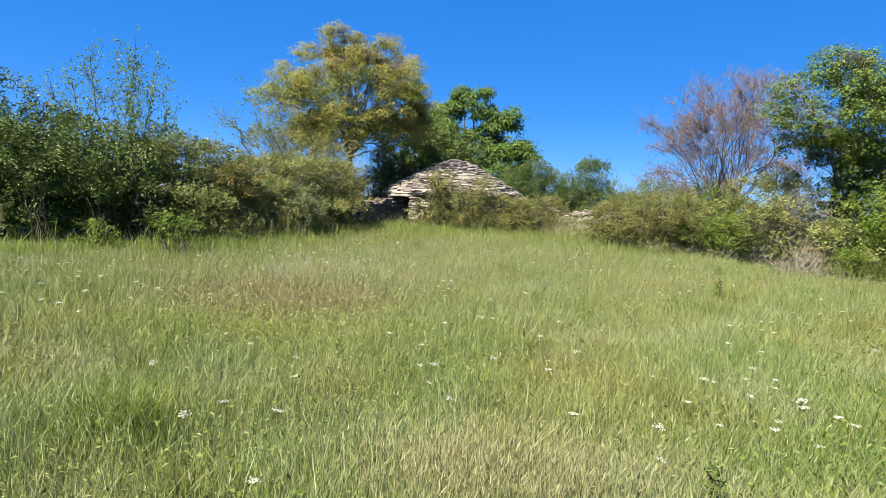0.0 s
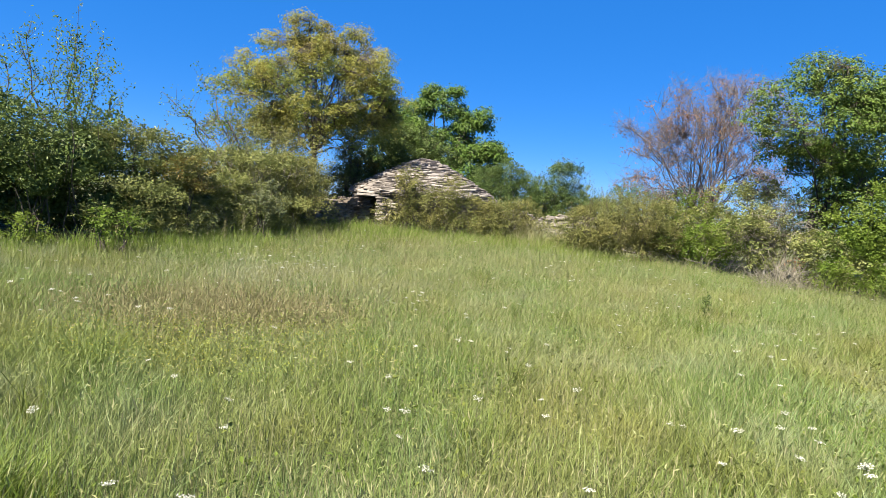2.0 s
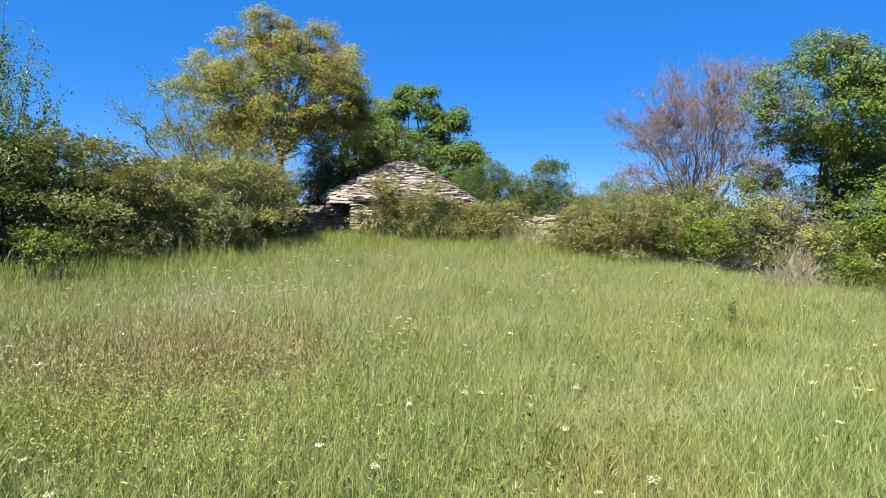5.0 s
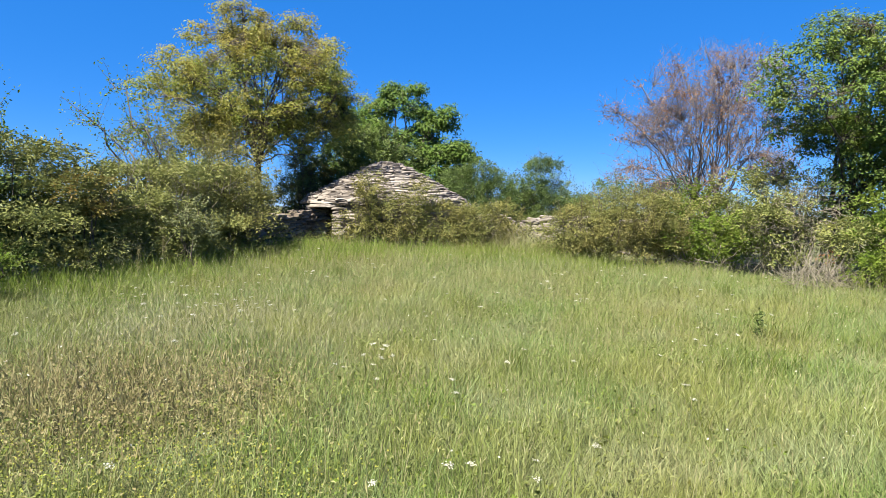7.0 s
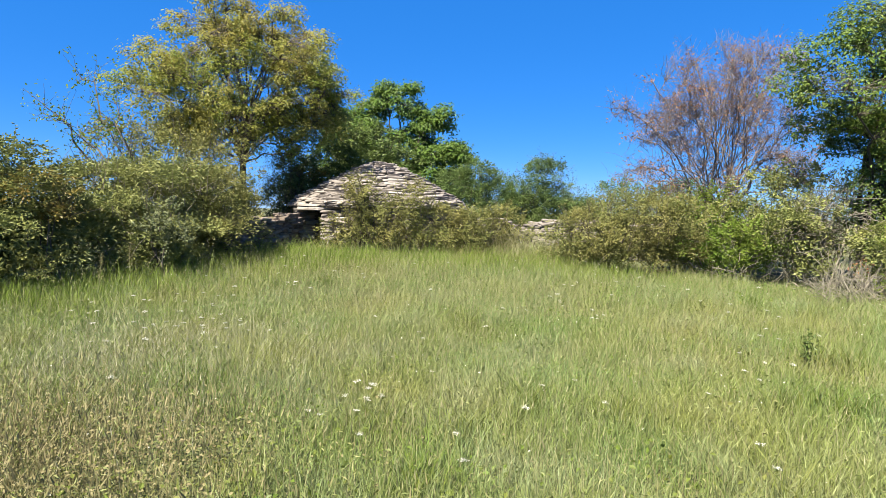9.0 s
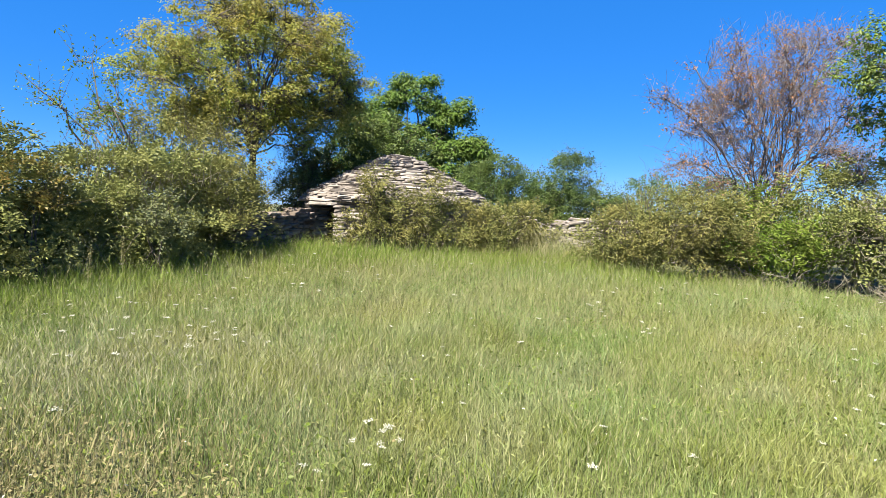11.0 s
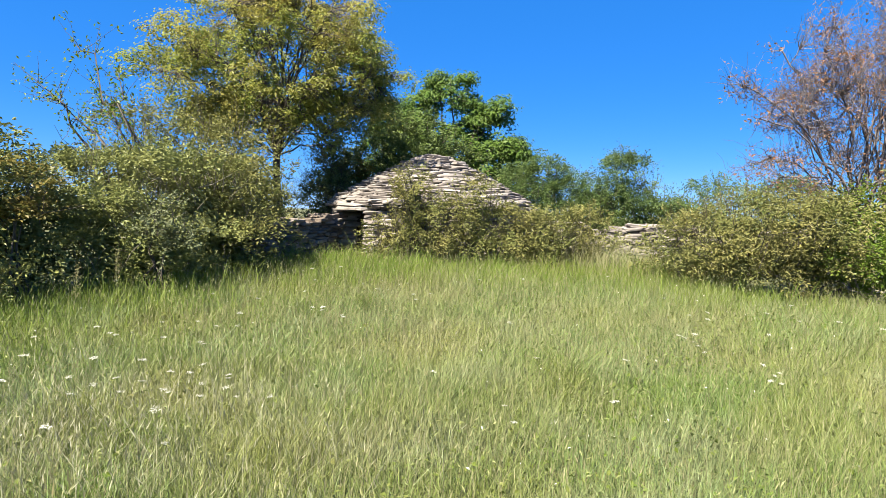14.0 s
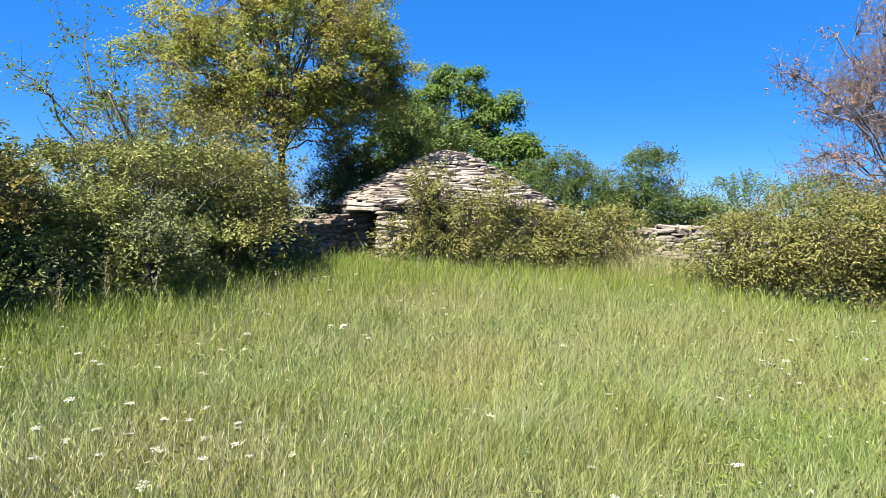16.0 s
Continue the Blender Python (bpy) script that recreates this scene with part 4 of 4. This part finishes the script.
def build_meadow():
    rng = np.random.default_rng(71)
    root = thing("meadow_grass", (0, 0, 0), "tall unmown meadow grass, green and straw-coloured, in bloom", "grass", kind="stuff")
    def thin(x, y):
        """The worn patch of weeds, where the grass stays short."""
        return ((x + 1.3) / 1.9) ** 2 + ((y - 7.9) / 1.35) ** 2 < 1 + 0.45 * wave(x * 1.6, y * 1.6, 3)

    # fine stems beside the way, plain slivers farther off
    x, y = scatter(rng, 185000, 1.6, 12.6, 0.8, 0.22)
    short = thin(x, y)
    keep = ~short | (rng.random(len(x)) < 0.45)
    x, y, short = x[keep], y[keep], short[keep]
    h = (0.185 + 0.05 * wave(x, y, 1) + 0.05 * wave(x * 3, y * 3, 2)) * np.minimum(rng.lognormal(0, 0.32, len(x)), 1.6) * np.where(short, 0.55, 1)
    w = 0.0036 * rng.uniform(0.55, 1.5, len(x)) * np.interp(np.abs(x - 1.1), [2.0, 4.2], [1.0, 1.7])
    v, q, t = blades(rng, x, y, h, w, rng.uniform(0.1, 0.85, len(x)))
    part("grass_blades", mesh_of("grass_blades", v, q, t, M_GRASS), root, kind="stuff")
    x, y = scatter(rng, 190000, 3.0, 20.2, 0.9)
    keep = (np.abs(x - 1.1) > 2.0) | (y > 11)
    x, y = x[keep], y[keep]
    keep = ~thin(x, y) | (rng.random(len(x)) < 0.4)
    x, y = x[keep], y[keep]
    h = (0.185 + 0.05 * wave(x, y, 1) + 0.05 * wave(x * 3, y * 3, 2)) * np.minimum(rng.lognormal(0, 0.3, len(x)), 1.6)
    v, q, t = blades(rng, x, y, h, np.interp(y, [2, 12, 20], [0.007, 0.0085, 0.0115]) * rng.uniform(0.6, 1.4, len(x)), rng.uniform(0.15, 1.2, len(x)), knee_at=0)
    part("grass_slivers", mesh_of("grass_slivers", v, q, t, M_GRASS), root, kind="stuff")
    # dry blades in patches towards the hut
    x, y = scatter(rng, 26000, 9.3, 17.5, 0.8)
    keep = rng.random(len(x)) < 0.55 + 0.6 * wave(x * 1.2, y * 1.2, 8)
    x, y = x[keep], y[keep]
    v, q, t = blades(rng, x, y, 0.2 * rng.lognormal(0, 0.25, len(x)), 0.0048 * rng.uniform(0.6, 1.4, len(x)), rng.uniform(0.15, 0.9, len(x)), knee_at=0)
    part("dry_blades", mesh_of("dry_blades", v, q, t, M_STRAW), root, "dry straw-coloured blades", "stuff")
    # short curled leaves and glumes caught among the stems
    x, y = scatter(rng, 45000, 1.8, 15, 0.8, 0.3)
    at = np.stack([x, y, ground_z(x, y) + rng.uniform(0.08, 0.3, len(x))], axis=1)
    v, t = leaf_arrays(rng, at, rng.normal(0, 0.7, (len(x), 3)) + np.array([0, 0, 0.7]), rng.uniform(0.02, 0.05, len(x)), 0.14, -0.4)
    part("curled_leaves", mesh_of("curled_leaves", v, None, t, M_GLUME), root, kind="stuff")
    # one large dark tussock and a dry straw patch near the start
    x, y = rng.normal(-0.42, 0.15, 700), rng.normal(3.55, 0.1, 700)
    v, q, t = blades(rng, x, y, rng.lognormal(math.log(0.3), 0.2, 700), 0.005 * rng.uniform(0.6, 1.4, 700), rng.uniform(0.3, 1.0, 700))
    part("tussock_blades", mesh_of("tussock_blades", v, q, t, M_WEED), root, "large dark green grass tussock", "stuff")
    x, y = rng.normal(1.65, 0.45, 3200), rng.normal(3.2, 0.3, 3200)
    v, q, t = stalks(rng, x, y, rng.lognormal(math.log(0.27), 0.2, 3200), rng.uniform(0.05, 0.5, 3200), np.full(3200, 0.0032), rng.uniform(0.03, 0.06, 3200))
    part("dry_stalks", mesh_of("dry_stalks", v, q, t, M_STRAW), root, "dry reddish straw patch", "stuff")
    # lush taller grass along the hedges and the hut
    x, y = scatter(rng, 140000, 8.5, 20.3, 0.9)
    left = np.interp(y, [8.5, 11.2, 12.2, 14, 16, 17, 19.2], [-9.5, -7, -5.3, -4.3, -2.9, -2.3, -2.2])
    odds = np.clip(1.25 - (x - left) / (2.2 + 1.2 * wave(x, y, 2)), 0, 1) ** 1.6
    odds = np.maximum(odds, np.clip((y - 15.6 - 0.9 * wave(x, y, 5)) / 2.0, 0, 1))
    near = rng.random(len(x)) < odds
    x, y, odds = x[near], y[near], odds[near]
    h = rng.lognormal(math.log(0.3), 0.28, len(x)) * (0.7 + 0.35 * odds)
    v, q, t = blades(rng, x, y, h, 0.0085 * rng.uniform(0.6, 1.4, len(x)), rng.uniform(0.15, 0.6, len(x)))
    part("lush_blades", mesh_of("lush_blades", v, q, t, M_LUSH), root, "bright green taller grass", "stuff")
    # slivers over the rest of the meadow
    x, y = rng.uniform(-15, 16, 210000), rng.uniform(-8, 20, 210000)
    keep = in_meadow(x, y) & ~((np.abs(x - 1.4) < 0.8 * y + 0.8) & (y > 1.2))
    x, y = x[keep], y[keep]
    v, q, t = blades(rng, x, y, 0.19 * rng.lognormal(0, 0.3, len(x)), 0.0085 * rng.uniform(0.6, 1.4, len(x)), rng.uniform(0.15, 1.0, len(x)), knee_at=0)
    part("outer_blades", mesh_of("outer_blades", v, q, t, M_GRASS), root, kind="stuff")
    # darker tussocks of longer grass
    cx, cy = scatter(rng, 46, 2.6, 15, 0.6)
    x, y = np.repeat(cx, 90) + rng.normal(0, 0.09, len(cx) * 90), np.repeat(cy, 90) + rng.normal(0, 0.09, len(cx) * 90)
    v, q, t = blades(rng, x, y, rng.lognormal(math.log(0.3), 0.25, len(x)), 0.0055 * rng.uniform(0.6, 1.4, len(x)), rng.uniform(0.3, 1.1, len(x)))
    part("tussock_blades", mesh_of("tussock_blades", v, q, t, M_WEED), root, "darker green grass tussocks", "stuff")
    # straw-coloured flowering stalks
    x, y = scatter(rng, 54000, 1.6, 19.5, 0.85, 0.45)
    keep = rng.random(len(x)) < np.interp(y, [7, 11], [0.4, 0.9]) + 0.5 * wave(x, y, 4)
    x, y = x[keep], y[keep]
    h = rng.lognormal(math.log(0.32), 0.22, len(x))
    v, q, t = stalks(rng, x, y, h, rng.uniform(0.05, 0.4, len(x)), np.full(len(x), 0.0023), rng.uniform(0.025, 0.06, len(x)))
    part("seed_stalks", mesh_of("seed_stalks", v, q, t, M_STRAW), root, "straw-coloured flowering stalks", "stuff")
    # pale bleached stalks in the flowering patch
    x, y = rng.normal(-1.1, 1.0, 2800), rng.normal(10.3, 0.8, 2800)
    v, q, t = stalks(rng, x, y, rng.lognormal(math.log(0.28), 0.25, len(x)), rng.uniform(0.1, 0.8, len(x)), np.full(len(x), 0.0032), rng.uniform(0.03, 0.06, len(x)))
    part("bleached_stalks", mesh_of("bleached_stalks", v, q, t, M_BLEACHED), root, "pale bleached grass stalks", "stuff")
    # scattered tiny white blossoms
    x, y = scatter(rng, 1300, 6.5, 17, 0.8)
    keep = rng.random(len(x)) < 0.5 + 0.6 * wave(x * 1.3, y * 1.3, 7)
    x, y = x[keep], y[keep]
    at = np.stack([x, y, ground_z(x, y) + rng.uniform(0.22, 0.36, len(x))], axis=1)
    v, t = leaf_arrays(rng, at, rng.normal(0, 0.25, (len(x), 3)) + np.array([0, 0, 1.0]), rng.uniform(0.012, 0.026, len(x)), 0.55)
    part("tiny_blossoms", mesh_of("tiny_blossoms", v, None, t, M_WHITE), root, "tiny white blossoms among the grass", "stuff")
    # tall pale dead grass between the hut and the wall
    x, y = rng.normal(3.7, 0.5, 900), rng.normal(18.3, 0.3, 900)
    v, q, t = stalks(rng, x, y, rng.uniform(0.35, 0.8, 900), rng.uniform(0.1, 0.6, 900), np.full(900, 0.006), rng.uniform(0.06, 0.1, 900))
    part("dead_grass", mesh_of("dead_grass", v, q, t, M_STRAW), root, "pale tall dead grass", "stuff")
    # brown sorrel and clover heads in the thin patch
    x, y = rng.normal(-1.3, 0.95, 4200), rng.normal(7.9, 0.7, 4200)
    h = rng.lognormal(math.log(0.24), 0.25, len(x))
    v, q, t = stalks(rng, x, y, h, rng.uniform(0.1, 0.5, len(x)), np.full(len(x), 0.003), rng.uniform(0.03, 0.06, len(x)) * 1.4)
    part("brown_stalks", mesh_of("brown_stalks", v, q, t, M_BROWN), root, "brownish seeding weeds", "stuff")
    # withered clover leaves and heads among them
    x, y = rng.normal(-1.2, 0.85, 10000), rng.normal(7.9, 0.65, 10000)
    at = np.stack([x, y, ground_z(x, y) + rng.uniform(0.04, 0.24, len(x))], axis=1)
    v, t = leaf_arrays(rng, at, rng.normal(0, 0.6, (len(x), 3)) + np.array([0, 0, 0.8]), rng.uniform(0.014, 0.032, len(x)), 0.7)
    part("withered_clover", mesh_of("withered_clover", v, None, t, M_BROWN), root, "withered brownish clover", "stuff")
    # low broad-leaved weeds
    x, y = scatter(rng, 60000, 1.2, 17, 0.8)
    keep = wave(x, y, 6) > rng.uniform(-0.9, 0.6, len(x))
    x, y = x[keep], y[keep]
    at = np.stack([x, y, ground_z(x, y) + rng.uniform(0.02, 0.2, len(x))], axis=1)
    face = rng.normal(0, 0.5, (len(x), 3)) + np.array([0, 0, 1.0])
    v, t = leaf_arrays(rng, at, face, rng.uniform(0.02, 0.05, len(x)), 0.6)
    part("weed_leaves", mesh_of("weed_leaves", v, None, t, M_WEED), root, "low clover and weed leaves", "stuff")
    # yellow-green clover with small yellow blossoms in front of it
    n = 6500
    a, r = rng.uniform(0, 2 * math.pi, n), np.sqrt(rng.random(n))
    x, y = -0.6 + np.cos(a) * r * 1.7 + rng.normal(0, 0.2, n), 6.3 + np.sin(a) * r * 0.85 + rng.normal(0, 0.15, n)
    at = np.stack([x, y, ground_z(x, y) + rng.uniform(0.05, 0.27, n)], axis=1)
    v, t = leaf_arrays(rng, at, rng.normal(0, 0.5, (n, 3)) + np.array([0, 0, 0.8]), rng.uniform(0.009, 0.019, n), 0.8)
    part("yellow_clover", mesh_of("yellow_clover", v, None, t, M_CLOVER), root, "yellow-green clover", "stuff")
    n = 260
    at = at[:n] + np.array([0, 0, 0.05])
    v, t = leaf_arrays(rng, at, rng.normal(0, 0.4, (n, 3)) + np.array([0, 0, 1.0]), rng.uniform(0.009, 0.014, n), 0.9)
    part("yellow_blossoms", mesh_of("yellow_blossoms", v, None, t, M_YELLOW), root, "tiny yellow blossoms", "stuff")


build_meadow()


def umbel(seed):
    """A white umbel: thin stem, rays, and a flat head of small blossoms."""
    rng = np.random.default_rng(seed)
    root = thing("wildflower", (0, 0, 0), "white umbel wildflower on a thin green stem", "flower", "white wildflowers in the meadow")
    tubes = Tubes(4)
    h = 0.36
    top = np.array([rng.normal(0, 0.03), rng.normal(0, 0.03), h])
    tubes.add(bend(rng, (0, 0, -0.02), top, 5, 0.04), np.linspace(0.0028, 0.0018, 5))
    at = []
    for k in range(15):
        a, r = k * 2.4, 0.03 * math.sqrt(k / 15)
        p = top + np.array([math.cos(a) * r, math.sin(a) * r, 0.022 + rng.normal(0, 0.003)])
        tubes.add(np.stack([top, p]), (0.001, 0.0008), 3)
        at += [p + rng.normal(0, 0.0045, 3) * (1, 1, 0.4) for _ in range(4)]
    part("stem", tubes.mesh("stem", M_STEM), root)
    at = np.array(at)
    v, t = leaf_arrays(rng, at, rng.normal(0, 0.25, (len(at), 3)) + np.array([0, 0, 1.0]), rng.uniform(0.006, 0.011, len(at)), 0.9)
    part("flower_head", mesh_of("flower_head", v, None, t, M_WHITE), root, "flat white flower head")
    return root


def build_flowers():
    rng = np.random.default_rng(81)
    kinds = [umbel(s) for s in (1, 2, 3, 4)]
    singles = [(0.5, 3.24), (0.3, 3.34), (0.12, 3.13), (1.33, 3.74), (2.12, 3.73), (2.42, 3.27), (0.64, 2.64), (2.06, 4.64), (-0.59, 4.18), (-2.34, 5.5), (1.01, 5.46), (0.83, 5.42), (1.48, 6.38),
               (2.03, 5.96), (-0.62, 5.39), (0.93, 8.45), (1.08, 4.67), (3.85, 6.1), (-0.11, 6.33), (1.03, 8.9), (1.09, 8.74), (0.76, 8.35), (1.57, 8.16), (-0.89, 8.92), (1.43, 9.45), (2.69, 8.78),
               (1.0, 8.13), (2.38, 12.0), (2.58, 9.35), (5.3, 11.3), (1.37, 10.76), (2.09, 10.96), (1.6, 12.14), (-0.56, 10.1)]
    spots = [(x + rng.normal(0, 0.01), y) for x, y in singles]
    for x, y, n, wide in ((0.94, 8.75, 5, 0.07), (3.7, 4.2, 7, 0.3), (3.26, 4.74, 5, 0.2), (-0.8, 11.0, 12, 0.3), (-1.4, 10.8, 6, 0.3), (-1.56, 12.66, 8, 0.4), (3.19, 13.05, 6, 0.15), (3.75, 11.95, 5, 0.25),
                          (-0.64, 13.5, 4, 0.2), (-2.7, 6.0, 6, 0.4), (-3.3, 7.2, 8, 0.5), (-4.4, 8.6, 12, 0.8), (5.0, 13.5, 8, 0.8), (0.3, 14.5, 8, 0.8), (-2.4, 11.6, 7, 0.5), (5.6, 8.4, 8, 0.7)):
        spots += [(x + rng.normal(0, wide), y + rng.normal(0, wide)) for _ in range(n)]
    first = list(kinds)
    for _ in range(120):
        y = rng.uniform(3.5, 17)
        spots.append((1.3 + rng.uniform(-0.8, 0.8) * y, y))
    for x, y in spots:
        if not in_meadow(np.array([x]), np.array([y]), -0.3)[0]:
            continue
        m = pose(x, y, float(ground_z(x, y)), rng.normal(0, 7), rng.normal(0, 7), rng.uniform(0, 360))
        if first:
            first.pop().matrix_basis = m
        else:
            ob = copy_thing(kinds[int(rng.integers(4))], m)
            ob.scale = [float(rng.uniform(0.65, 1.0))] * 3


def dock_plant(x, y, h, seed):
    """A dark upright weed with small leaves up its stem."""
    rng = np.random.default_rng(seed)
    root = thing("tall_weed", (x, y, float(ground_z(x, y))), "dark green upright weed standing out of the grass", "plant")
    tubes = Tubes(4)
    line = bend(rng, (0, 0, -0.02), (0.03, 0, h), 6, 0.03)
    tubes.add(line, np.linspace(0.005, 0.002, 6))
    part("stem", tubes.mesh("stem", M_STEM), root)
    f = rng.uniform(0.25, 1, 130)[:, None]
    at = np.array([0, 0, 0]) + f * np.array([0.03, 0, h]) + rng.normal(0, 0.03, (130, 3))
    v, t = leaf_arrays(rng, at, rng.normal(0, 0.6, (130, 3)) + np.array([0, 0, 0.4]), rng.uniform(0.035, 0.065, 130) * h / 0.42, 0.45)
    part("leaves", mesh_of("leaves", v, None, t, M_BRAMBLE), root)


def dry_spike(x, y, h, seed):
    """A brown dock-like stalk with a long seed spike."""
    rng = np.random.default_rng(seed)
    root = thing("dry_stalk", (x, y, float(ground_z(x, y))), "brown dry weed stalk with a long seed spike", "plant", "dry stalks along the hedge")
    tubes = Tubes(4)
    tubes.add(bend(rng, (0, 0, -0.02), (0.04, 0.02, h), 6, 0.04), np.linspace(0.006, 0.003, 6))
    part("stem", tubes.mesh("stem", M_STRAW), root)
    n = 130
    f = rng.uniform(0.45, 1, n)[:, None]
    at = f * np.array([0.04, 0.02, h]) + rng.normal(0, 0.02, (n, 3))
    v, t = leaf_arrays(rng, at, rng.normal(0, 0.6, (n, 3)), rng.uniform(0.015, 0.03, n), 0.6)
    part("seed_spike", mesh_of("seed_spike", v, None, t, M_BROWN), root, kind="stuff")


build_flowers()
for k, (x, y, h) in enumerate(((-3.35, 14.3, 0.8), (-3.6, 13.9, 0.65), (-8.2, 11.5, 0.95), (-8.9, 11.6, 0.8), (-4.9, 12.1, 0.6))):
    dry_spike(x, y, h, 95 + k)
dock_plant(5.3, 10.6, 0.42, 91)
dock_plant(2.7, 3.2, 0.3, 92)
